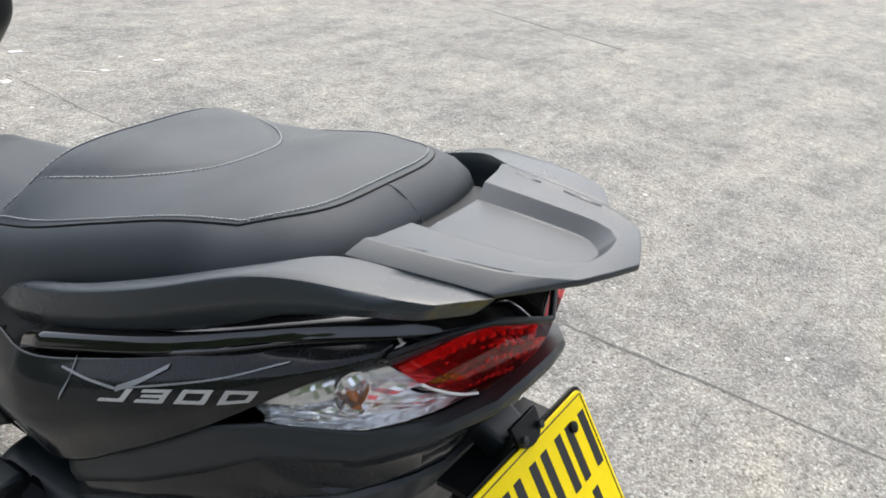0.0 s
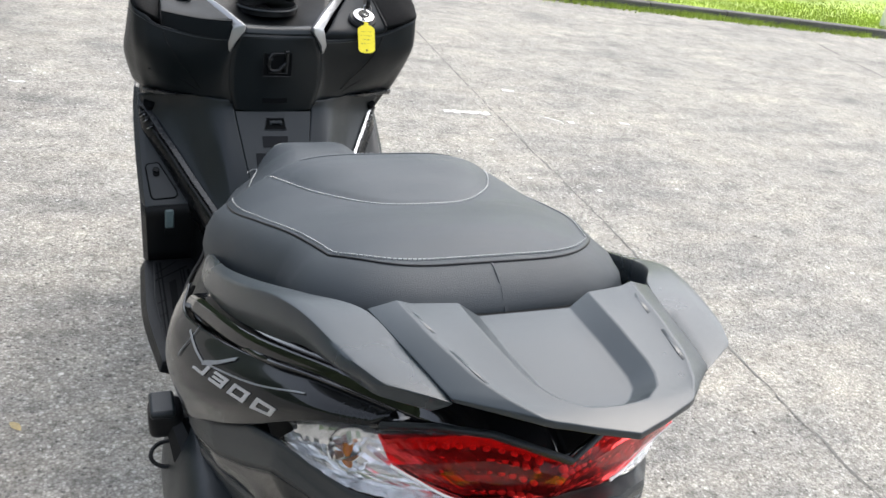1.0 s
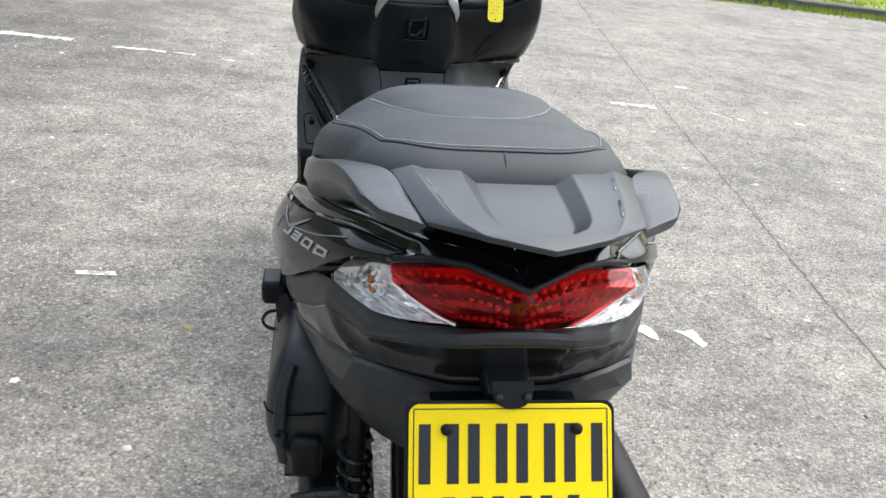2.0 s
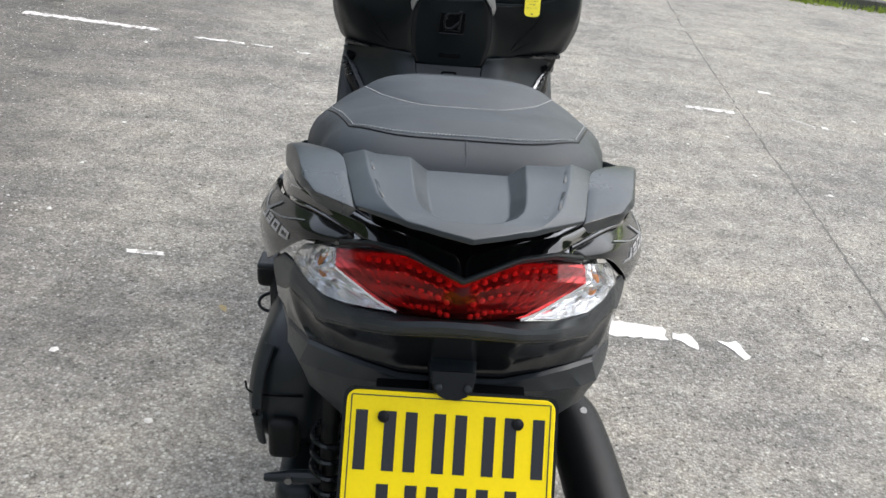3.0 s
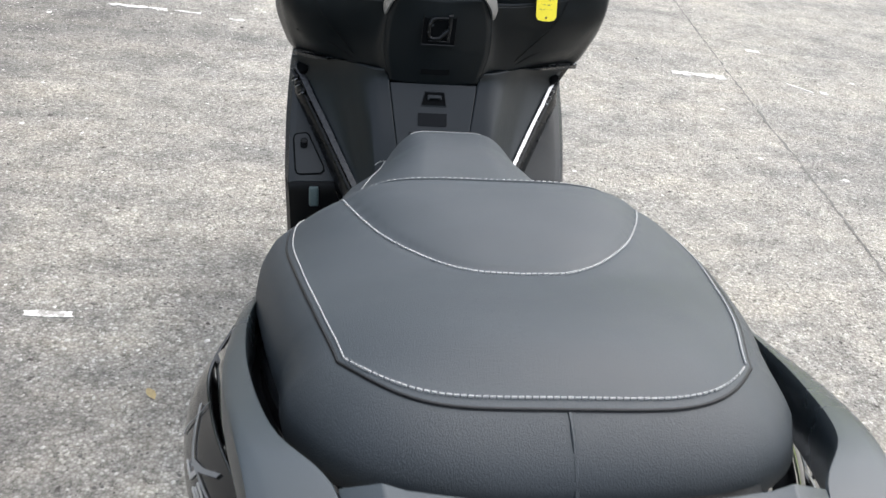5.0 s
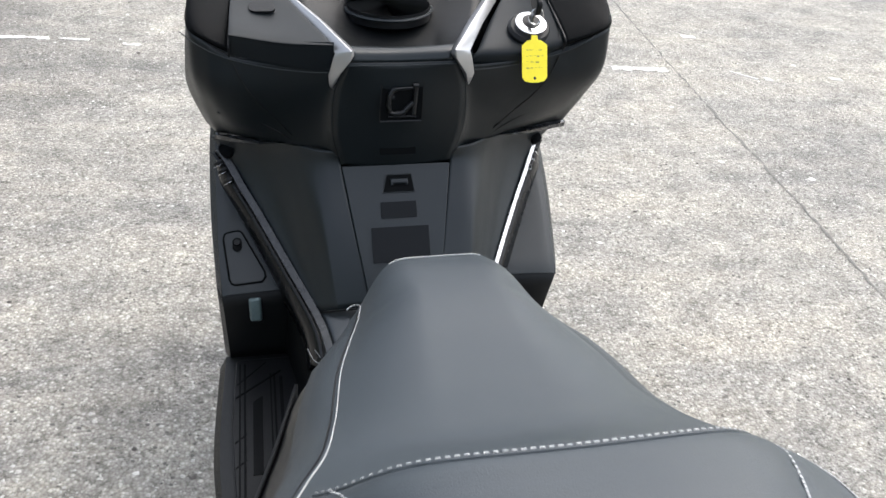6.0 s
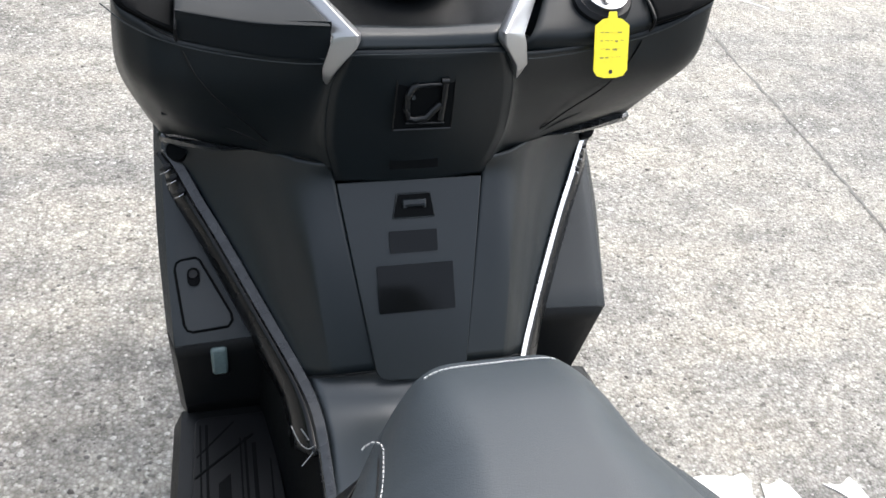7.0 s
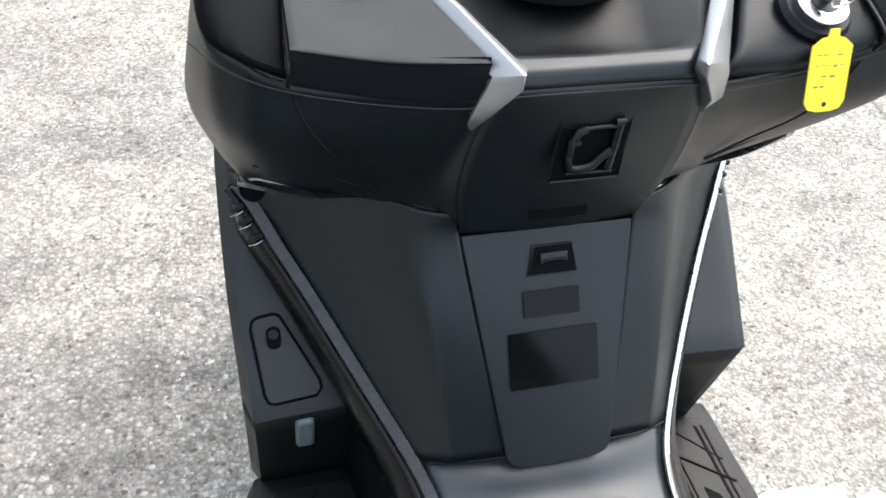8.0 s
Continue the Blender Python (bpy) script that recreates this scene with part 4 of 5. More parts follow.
# number plate, its lamp and holder
A = radians(33)
PN = Vector((0, -math.cos(A), math.sin(A)))
PU = Vector((0, math.sin(A), math.cos(A)))
pm = facing(Vector((0, 0, 0.721)) - PU * 0.1015, PN, PU)
plate = part("number_plate", prism_bm(rounded(0.228, 0.203, 0.012), 0.003, pm), YELLOW, scooter, "yellow number plate with black border", bevel=0.0008)


def flat_bar(x0, y0, x1, y1, name="bar", mat=BLACKBAR, parent=plate, lift=0.003):
    return part(name, box_bm((x0, y0, lift), (x1, y1, lift + 0.0006), m=pm), mat, parent)


for x0, y0, x1, y1 in ((-0.108, 0.0955, 0.108, 0.0967), (-0.108, -0.0967, 0.108, -0.0955), (-0.1092, -0.096, -0.108, 0.096), (0.108, -0.096, 0.1092, 0.096)):
    flat_bar(x0, y0, x1, y1, "border")
for row, x0, y0, n in ((0, -0.103, 0.016, 4), (1, -0.076, -0.062, 3)):
    for k in range(n):
        x = x0 + k * 0.054
        flat_bar(x, y0, x + 0.013, y0 + 0.064)
        flat_bar(x + 0.031, y0, x + 0.044, y0 + 0.064)
for s in (-1, 1):
    c = pm @ Vector((s * 0.073, 0.074, 0.003))
    part("screw", tube_bm([c, c + PN * 0.004, c + PN * 0.006], [0.0065, 0.0065, 0.003], 12), RUBBER, plate, "black plastic screw cap")
part("plate_holder", prism_bm(rounded(0.236, 0.21, 0.012), 0.004, pm @ Matrix.Translation((0, 0, -0.0045))), MATT, scooter)
rows = [[(-0.030, 0.070, 0.745), (0.030, 0.070, 0.745)], [(-0.027, 0.040, 0.737), (0.027, 0.040, 0.737)], [(-0.024, 0.012, 0.724), (0.024, 0.012, 0.724)]]
holder = part("plate_lamp", face_to(grid_bm(sheet(rows, 8, 12)), (0, -0.4, 1)), WELL, scooter, "black plate lamp bracket", solid=0.03, bevel=0.004)
half = [(0.023 * math.cos(a), 0.017 * math.sin(a)) for a in np.linspace(math.pi, 2 * math.pi, 12)]
part("lamp_cover", prism_bm(half + [(0.0245, 0.014), (-0.0245, 0.014)], 0.006, facing(Vector((0, -0.001, 0.722)) + PU * 0.011, PN, PU)), MATT, holder, bevel=0.001)
part("cover_joint", tube_bm([Vector((x, 0.006, 0.737)) for x in (-0.026, 0, 0.026)], 0.0011, 6), GREYP, holder)
for s in (-1, 1):
    c = Vector((s * 0.016, 0.000, 0.730)) + PN * 0.004
    part("bolt", tube_bm([c, c + PN * 0.004, c + PN * 0.005], [0.0042, 0.0042, 0.0025], 10), GREYP, holder)
part("bracket_plate", box_bm((-0.085, -0.01, 0.694), (0.085, 0.05, 0.700)), MATT, scooter)

# ---- wheels, engine, exhaust ----
def wheel(name, y, r, width, label):
    root = new(name)
    root.parent = scooter
    root["label"] = label
    prof = [(-0.5, 0.66), (-0.5, 0.80), (-0.42, 0.93), (-0.2, 0.99), (0, 1.0), (0.2, 0.99), (0.42, 0.93), (0.5, 0.80), (0.5, 0.66)]
    g = [[(width * a, y + r * b * math.cos(q), r + r * b * math.sin(q)) for a, b in prof] for q in np.linspace(0, 2 * math.pi, 49)]
    part("tyre", closed(grid_bm(g)), RUBBER, root, "black rubber tyre")
    prof = [(-0.45, 0.68), (-0.40, 0.60), (-0.1, 0.58), (0.1, 0.58), (0.40, 0.60), (0.45, 0.68)]
    g = [[(width * a, y + r * b * math.cos(q), r + r * b * math.sin(q)) for a, b in prof] for q in np.linspace(0, 2 * math.pi, 49)]
    part("rim", closed(grid_bm(g)), MATT, root, solid=0.006)
    for k in range(5):
        q = 2 * math.pi * k / 5
        part("spoke", tube_bm([(0, y, r), (0, y + 0.6 * r * math.cos(q), r + 0.6 * r * math.sin(q))], [0.022, 0.014], 8), MATT, root)
    part("hub", tube_bm([(-0.06, y, r), (0.06, y, r)], 0.04, 16), STEEL, root)


wheel("rear_wheel", 0.36, 0.285, 0.14, "black rear wheel")
wheel("front_wheel", 1.80, 0.285, 0.12, "black front wheel")
part("mudguard", face_to(grid_bm([[(x, 0.36 + 0.31 * math.cos(q), 0.30 + 0.31 * math.sin(q)) for x in (-0.085, -0.07, 0.0, 0.07, 0.085)] for q in np.linspace(radians(35), radians(185), 20)]), (0, 0, 1)), MATT, scooter, solid=0.004)
# air filter and drive cover on the nearside
def lofted(rings, x_in):
    """Rings of (height, outer x, back y, front y), with rounded corners."""
    loops = []
    for z, xo, yb, yf in rings:
        w, d = x_in - xo, yf - yb
        loops.append([(x, y, z) for x, y in rounded(w, d, 0.45 * w, 6, (x_in + xo) / 2, (yb + yf) / 2)])
    bm = grid_bm([[Vector(p) for p in row] for row in sheet(loops, len(loops[0]), 5 * len(loops))], loop=True)
    n = len(loops[0])
    bm.verts.ensure_lookup_table()
    bm.faces.new(bm.verts[:n])
    bm.faces.new(bm.verts[-n:][::-1])
    return closed(bm)


part("air_filter_cover", lofted([(0.588, -0.235, 0.32, 0.52), (0.580, -0.256, 0.295, 0.54), (0.555, -0.274, 0.272, 0.56), (0.51, -0.286, 0.258, 0.57), (0.465, -0.290, 0.252, 0.57), (0.43, -0.286, 0.256, 0.57), (0.405, -0.272, 0.27, 0.56), (0.39, -0.250, 0.29, 0.54)], -0.16), WELL, scooter, "black plastic air filter cover", sharp=50)
for lo, hi, bev in (((-0.240, 0.21, 0.28), (-0.17, 0.34, 0.37), 0.025), ((-0.22, 0.25, 0.20), (-0.12, 0.95, 0.36), 0.04)):
    part("engine_cover", box_bm(lo, hi), WELL, scooter, "black plastic engine cover", bevel=bev, segs=4)
part("cover_ridge", tube_bm(spline([(-0.252, 0.284, 0.574), (-0.264, 0.263, 0.53), (-0.267, 0.252, 0.47), (-0.262, 0.258, 0.415)], 16), 0.009, 10, flat=0.5), GREYP, scooter)
part("cover_joint", tube_bm(spline([(-0.290, 0.285, 0.505), (-0.280, 0.262, 0.505), (-0.25, 0.254, 0.505), (-0.20, 0.256, 0.505)], 16), 0.0016, 6), DULL, scooter)
part("cover_screw", tube_bm([(-0.243, 0.262, 0.455), (-0.243, 0.250, 0.455)], 0.006, 10), STEEL, scooter)
part("cover_boss", box_bm((-0.250, 0.235, 0.40), (-0.205, 0.28, 0.47)), MATT, scooter, bevel=0.01, segs=3)
part("cable_lever", tube_bm([(-0.248, 0.20, 0.398), (-0.205, 0.20, 0.402), (-0.165, 0.20, 0.404)], [0.006, 0.011, 0.011], 10), WELL, scooter)
part("lever_bolt", tube_bm([(-0.212, 0.186, 0.404), (-0.212, 0.196, 0.404)], 0.006, 6), STEEL, scooter)
# spring and damper
part("damper", tube_bm([(-0.155, 0.24, 0.56), (-0.158, 0.20, 0.28)], 0.014, 12), MATT, scooter)
coil = [(-0.158 + 0.022 * math.cos(a), 0.215 - 0.02 * a / 50 + 0.022 * math.sin(a), 0.49 - 0.22 * a / 50) for a in np.linspace(0, 50, 180)]
part("spring", tube_bm(coil, 0.0045, 6), PAINT, scooter, "black coil spring")
# exhaust silencer
part("silencer", tube_bm(spline([(0.226, 0.47, 0.345), (0.234, 0.42, 0.365), (0.246, 0.33, 0.365), (0.262, 0.12, 0.355), (0.264, 0.06, 0.353)], 20), [0.022, 0.032, 0.040, 0.044, 0.046, 0.047] + [0.048] * 11 + [0.047, 0.042, 0.030], 28), MATT, scooter, "matt black exhaust silencer")
part("silencer_bolt", tube_bm([(0.244, 0.385, 0.408), (0.245, 0.378, 0.417)], 0.006, 8), STEEL, scooter)
# passenger footrest with its wire loop
part("footrest", box_bm((-0.305, 0.455, 0.565), (-0.262, 0.50, 0.605)), RUBBER, scooter, "folded black footrest", bevel=0.010, segs=3)
part("footrest_pad", box_bm((-0.303, 0.452, 0.600), (-0.272, 0.50, 0.611)), WELL, scooter, bevel=0.004)
part("footrest_bracket", tube_bm([(-0.270, 0.47, 0.58), (-0.258, 0.44, 0.55), (-0.235, 0.40, 0.50)], [0.016, 0.022, 0.018], 8), MATT, scooter)
loop = [(-0.282 - 0.022 * math.cos(a), 0.47 + 0.016 * math.sin(a), 0.530 + 0.008 * math.sin(a)) for a in np.linspace(0, 2 * math.pi, 24)]
part("wire_loop", tube_bm(loop, 0.003, 6, cap=False), RUBBER, scooter, "black wire loop")
# side stand
part("side_stand", tube_bm([(-0.14, 0.80, 0.24), (-0.20, 0.74, 0.10), (-0.245, 0.70, 0.016)], [0.014, 0.012, 0.012], 8), MATT, scooter)
part("stand_foot", box_bm((-0.28, 0.67, 0.006), (-0.21, 0.73, 0.018)), MATT, scooter, bevel=0.003)

# ---- legshield ----
def cowl_shift(rows, s):
    """The outer edges of the cowl stand a little towards the offside."""
    return [[(x + s * 0.011 * min(1, max(0, (x - 0.226) / 0.05)), y, z) for x, y, z in row] for row in rows]


shield = new("legshield")
shield.parent = scooter
shield["label"] = "black legshield with glovebox, ignition and fuel flap"
# middle panel with the hook
rows = [
    [(-0.074, 1.279, 0.884), (0, 1.283, 0.882), (0.074, 1.279, 0.884)],
    [(-0.090, 1.290, 0.842), (0, 1.284, 0.832), (0.090, 1.290, 0.842)],
    [(-0.094, 1.302, 0.780), (0, 1.296, 0.775), (0.094, 1.302, 0.780)],
    [(-0.086, 1.312, 0.735), (0, 1.309, 0.732), (0.086, 1.312, 0.735)],
    [(-0.082, 1.317, 0.714), (0, 1.316, 0.709), (0.082, 1.317, 0.714)],
]
part("centre_panel", face_to(grid_bm(sheet(rows, 20, 20)), (0, -1, 0)), SHADECOWL, shield, solid=0.004, sharp=60)
for s in (-1, 1):
    rows = [
        [(0.074, 1.279, 0.884), (0.096, 1.284, 0.875), (0.16, 1.292, 0.878), (0.225, 1.293, 0.892), (0.262, 1.290, 0.912), (0.286, 1.305, 0.925), (0.287, 1.37, 0.94), (0.265, 1.55, 0.96)],
        [(0.090, 1.290, 0.842), (0.106, 1.296, 0.838), (0.17, 1.300, 0.835), (0.235, 1.295, 0.845), (0.272, 1.296, 0.855), (0.290, 1.318, 0.862), (0.298, 1.39, 0.87), (0.27, 1.58, 0.88)],
        [(0.094, 1.302, 0.780), (0.112, 1.318, 0.778), (0.17, 1.330, 0.778), (0.225, 1.330, 0.785), (0.260, 1.335, 0.795), (0.286, 1.358, 0.802), (0.303, 1.43, 0.81), (0.25, 1.62, 0.80)],
        [(0.084, 1.314, 0.728), (0.110, 1.334, 0.730), (0.153, 1.350, 0.733), (0.205, 1.366, 0.737), (0.245, 1.380, 0.741), (0.271, 1.392, 0.742), (0.289, 1.47, 0.745), (0.22, 1.66, 0.72)],
    ]
    part("upper_cowl", face_to(grid_bm(sheet(cowl_shift(rows, s), 60, 26)), (0.3, -1, 0)), SHADECOWL, shield, solid=0.004, side=s, sharp=60)
    fin = [(0.146, 1.350, 0.738), (0.205, 1.360, 0.738), (0.270, 1.386, 0.740)]
    rows = [[(x, y + 0.03, z) for x, y, z in fin], [(x, y - 0.004, z) for x, y, z in fin], [(x, y + 0.001, z - 0.007 * k) for k, (x, y, z) in zip((0.2, 1, 1.6), fin)], [(x, y + 0.03, z - 0.012 * k) for k, (x, y, z) in zip((0.2, 1, 1.6), fin)]]
    part("fin", face_to(grid_bm(sheet(cowl_shift(rows, s), 12, 12, False, True)), (0, -1, 0)), TRIM, shield, "glossy black fin below the cowl", solid=0.002, side=s)
    # leg well between the flap and the trim
    rows = [
        [(0.084, 1.316, 0.735), (0.112, 1.327, 0.735), (0.138, 1.344, 0.735), (0.160, 1.360, 0.735), (0.20, 1.395, 0.725), (0.268, 1.432, 0.712)],
        [(0.082, 1.3155, 0.712), (0.110, 1.3165, 0.707), (0.132, 1.331, 0.706), (0.156, 1.355, 0.700), (0.195, 1.392, 0.690), (0.245, 1.425, 0.670)],
        [(0.071, 1.277, 0.655), (0.104, 1.275, 0.651), (0.120, 1.284, 0.650), (0.144, 1.313, 0.645), (0.172, 1.345, 0.635), (0.204, 1.362, 0.617)],
        [(0.059, 1.236, 0.597), (0.098, 1.236, 0.591), (0.110, 1.241, 0.590), (0.131, 1.264, 0.585), (0.150, 1.285, 0.575), (0.165, 1.293, 0.566)],
        [(0.048, 1.198, 0.542), (0.090, 1.203, 0.537), (0.101, 1.205, 0.535), (0.114, 1.212, 0.530), (0.121, 1.216, 0.526), (0.127, 1.220, 0.522)],
    ]
    part("leg_well", face_to(grid_bm(sheet(rows, 41, 28)), (0, -1, 0)), WELL, shield, solid=0.004, side=s, sharp=60)
    # glossy trim along the edge of the well, with a dark flank behind it
    edge = spline([(0.256, 1.440, 0.686), (0.244, 1.425, 0.671), (0.226, 1.395, 0.645), (0.204, 1.360, 0.617), (0.165, 1.291, 0.566), (0.128, 1.219, 0.522), (0.115, 1.175, 0.503), (0.112, 1.12, 0.490), (0.112, 1.06, 0.482)], 40)
    tw = 0.010 if s < 0 else 0.0052
    bound = edge[:34]
    taper = [min(1.0, 0.35 + 0.08 * k) for k in range(34)]
    rows = [[p + np.array((-0.004, 0.000, 0.001)) for p in edge], [p + np.array((-0.003, -0.004, 0.003)) for p in edge], [p + np.array((tw - 0.003, -0.005, 0.0)) for p in edge], [p + np.array((tw, 0.003, -0.004)) for p in edge]]
    part("edge_trim", face_to(grid_bm(rows), (1, -1, 0.5)), TRIM if s < 0 else BRIGHTTRIM, shield, "dark satin edge trim" if s < 0 else "bright silver edge trim", solid=0.003, side=s, sharp=50)
    rows = [[p + np.array((tw, 0.003, -0.004)) for p in bound], [p + np.array((tw + 0.006, 0.004, -0.008)) for p in bound], [p + np.array((0.030 * f, 0.026, -0.020)) for f, p in zip(taper, bound)], [p + np.array((0.034 * f, 0.06, -0.06)) for f, p in zip(taper, bound)]]
    flank = part("trim_flank", face_to(grid_bm(rows), (1, -1, 0.5)), FLANK, shield, "glossy black flank of the edge trim", solid=0.004, side=s, sharp=50)
    for k in range(3):
        c = edge[4 + 2 * k] + np.array((tw + (0.001 if s < 0 else -0.003), -0.002, -0.003))
        out = 1.0 if s < 0 else 0.45
        lug = [c + np.array((-0.002, -0.001, 0.002)), c + np.array((0.004 * out, -0.002, -0.001)), c + np.array((0.010 * out, 0.002, -0.006))]
        part("clip", tube_bm(lug, [0.0030, 0.0042, 0.0024], 8), MATT, shield, side=s)
        # glint on the clip, painted as a thin bright bar
        part("clip_glint", tube_bm([p + np.array((0.001, -0.005, -0.003)) for p in lug], [0.0003, 0.0007, 0.0004], 6), BRIGHTTRIM, shield, "thin bright bar painted as a glint on a clip", side=s)
    hole = Vector((0.247, 1.424, 0.693)) if s < 0 else Vector((0.249, 1.424, 0.692))
    bore = 0.0115 if s < 0 else 0.0085
    axis = Vector((0.12, -0.62, 0.60)).normalized()
    # solid near-black plug: the darkness inside the hole is its colour
    part("socket", tube_bm([hole - axis * 0.02, hole + axis * 0.0035, hole + axis * 0.0040], [bore, bore, bore - 0.001], 20), DULL, shield, "near-black plug painted as the dark hole of a socket above the edge trim", side=s)
    part("socket_rim", tube_bm([hole + axis * 0.0038 + Vector((bore * math.cos(a), 0.7 * bore * math.sin(a), 0.73 * bore * math.sin(a))) for a in np.linspace(-0.2, math.pi + 0.4, 18)], 0.0009, 6), WELL, shield, side=s)
    if s < 0:
        # creases in the film: their glints are painted as thin pale bars
        for crease in ([(0.146, 1.180, 0.487), (0.139, 1.158, 0.484), (0.131, 1.147, 0.486), (0.124, 1.146, 0.491)], [(0.136, 1.172, 0.490), (0.129, 1.156, 0.489)], [(0.139, 1.133, 0.476), (0.126, 1.141, 0.487)]):
            part("film_glint", tube_bm(spline(crease, 12), 0.0007, 6), GRAPHIC, flank, "pale bar painted as a glint on a crease in the protective film", side=s)
    # outer panel beside the well
    rows = [
        [(0.205, 1.525, 0.708), (0.252, 1.516, 0.705), (0.264, 1.514, 0.700), (0.273, 1.53, 0.698), (0.265, 1.64, 0.698)],
        [(0.215, 1.485, 0.672), (0.255, 1.478, 0.668), (0.268, 1.478, 0.662), (0.278, 1.50, 0.66), (0.27, 1.62, 0.66)],
        [(0.190, 1.395, 0.590), (0.258, 1.389, 0.588), (0.270, 1.389, 0.584), (0.280, 1.41, 0.585), (0.27, 1.56, 0.58)],
        [(0.150, 1.303, 0.509), (0.256, 1.298, 0.508), (0.268, 1.299, 0.505), (0.277, 1.33, 0.508), (0.27, 1.52, 0.50)],
    ]
    part("outer_panel", face_to(grid_bm(sheet(rows, 25, 14, True, False)), (0, -1, 0.4)), GREYP, shield, "dark grey outer panel with small flap" if s < 0 else "dark grey outer panel", solid=0.004, side=s, sharp=35, bevel=0.002)
    rows = [
        [(0.120, 1.306, 0.507), (0.256, 1.300, 0.507), (0.268, 1.301, 0.504), (0.277, 1.33, 0.505), (0.27, 1.5, 0.50)],
        [(0.120, 1.318, 0.362), (0.232, 1.310, 0.362), (0.244, 1.311, 0.362), (0.256, 1.34, 0.362), (0.25, 1.5, 0.36)] if s > 0 else [(0.120, 1.318, 0.362), (0.255, 1.318, 0.362), (0.266, 1.319, 0.362), (0.275, 1.34, 0.362), (0.25, 1.5, 0.36)],
    ]
    part("lower_wall", face_to(grid_bm(sheet(rows, 25, 6, True, True)), (0, -1, 0)), MATT, shield, solid=0.004, side=s, sharp=35)
    # cowl side below the fin, closing the gap to the outer panel
    rows = [[(0.15, 1.38, 0.735), (0.268, 1.40, 0.738), (0.274, 1.47, 0.745), (0.22, 1.66, 0.72)], [(0.20, 1.50, 0.66), (0.262, 1.475, 0.665), (0.274, 1.51, 0.66), (0.27, 1.62, 0.66)]]
    part("cowl_side", face_to(grid_bm(sheet(cowl_shift(rows, s), 16, 6, True, True)), (1, -1, 0)), MATT, shield, solid=0.004, side=s)
    x0, x1 = (0.12, 0.256 + s * 0.004)
    part("cowl_core", box_bm((x0, 1.455, 0.64), (x1, 1.56, 0.76)), MATT, shield, side=s)
    # tunnel side, near-black: the shade of the void beside it is painted in
    rows = [
        [(0.150, 1.27, 0.530), (0.122, 1.20, 0.505), (0.116, 1.12, 0.485), (0.125, 1.0, 0.47), (0.15, 0.85, 0.46)],
        [(0.175, 1.33, 0.44), (0.150, 1.20, 0.42), (0.145, 1.12, 0.41), (0.150, 1.0, 0.41), (0.165, 0.85, 0.40)],
        [(0.180, 1.34, 0.36), (0.160, 1.20, 0.36), (0.155, 1.12, 0.36), (0.158, 1.0, 0.36), (0.17, 0.85, 0.36)],
    ]
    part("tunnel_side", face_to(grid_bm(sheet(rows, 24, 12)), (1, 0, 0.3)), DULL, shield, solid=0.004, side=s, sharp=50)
    # footboard and its rubber mat
    rows = [[(0.150, 1.325, 0.368), (0.272, 1.325, 0.368), (0.285, 1.31, 0.352)], [(0.150, 1.10, 0.368), (0.278, 1.10, 0.368), (0.290, 1.10, 0.350)], [(0.155, 0.93, 0.370), (0.262, 0.92, 0.370), (0.270, 0.91, 0.352)]]
    board = part("footboard", face_to(grid_bm(sheet(rows, 10, 16, True)), (0, 0, 1)), MATT, scooter, "black footboard with ribbed rubber mat", solid=0.02, side=s, bevel=0.004)
    mat_bm = prism_bm([(0.166, 1.296), (0.172, 1.300), (0.250, 1.300), (0.2565, 1.294), (0.2625, 1.15), (0.252, 0.95), (0.155, 0.95), (0.155, 1.16)], 0.005, pose(0, 0, 0.3705))
    rubber = part("rubber_mat", mat_bm, RUBBER, board, "black rubber mat with straight and diagonal ribs", bevel=0.0015, side=s)
    # mat grooves as raised near-black bars, their shade put into the colour
    for x, y0, y1, w in ((0.2505, 0.97, 1.288, 0.0025), (0.2430, 0.97, 1.288, 0.0035), (0.2035, 0.97, 1.262, 0.0022), (0.1975, 0.97, 1.262, 0.0030), (0.1875, 0.97, 1.252, 0.0050), (0.1690, 0.97, 1.225, 0.0020)):
        part("groove_shade", box_bm((x - w / 2, y0, 0.3745), (x + w / 2, y1, 0.3762)), DULL, rubber, side=s)
    for (xa, ya), (xb, yb), w in (((0.2552, 1.2396), (0.2103, 1.289), 0.0030), ((0.2576, 1.2096), (0.188, 1.266), 0.0042), ((0.2576, 1.115), (0.2405, 1.131), 0.0030), ((0.188, 1.115), (0.160, 1.136), 0.0034), ((0.2576, 1.065), (0.2405, 1.080), 0.0030)):
        part("groove_shade", tube_bm([(xa, ya, 0.3750), (xb, yb, 0.3750)], w / 2, 6), DULL, rubber, side=s)
    # sunken panel of the mat, drawn as a near-black plate for its shade
    part("sunk_panel_shade", prism_bm([(0.2318, 1.05), (0.2307, 1.1975), (0.2162, 1.2102), (0.2176, 1.05)], 0.0016, pose(0, 0, 0.3750)), DULL, rubber, side=s)
    # silver trims
    bm = bmesh.new()
    prof = [
        [(0.140, 1.405, 0.938), (0.147, 1.398, 0.944), (0.160, 1.403, 0.935)],
        [(0.098, 1.335, 0.920), (0.105, 1.326, 0.926), (0.120, 1.335, 0.915)],
        [(0.065, 1.280, 0.902), (0.069, 1.270, 0.903), (0.091, 1.277, 0.899)],
        [(0.065, 1.280, 0.894), (0.070, 1.268, 0.892), (0.094, 1.276, 0.890)],
        [(0.080, 1.288, 0.870), (0.087, 1.276, 0.866), (0.100, 1.281, 0.865)],
        [(0.092, 1.297, 0.844), (0.094, 1.291, 0.843), (0.098, 1.295, 0.844)],
    ]
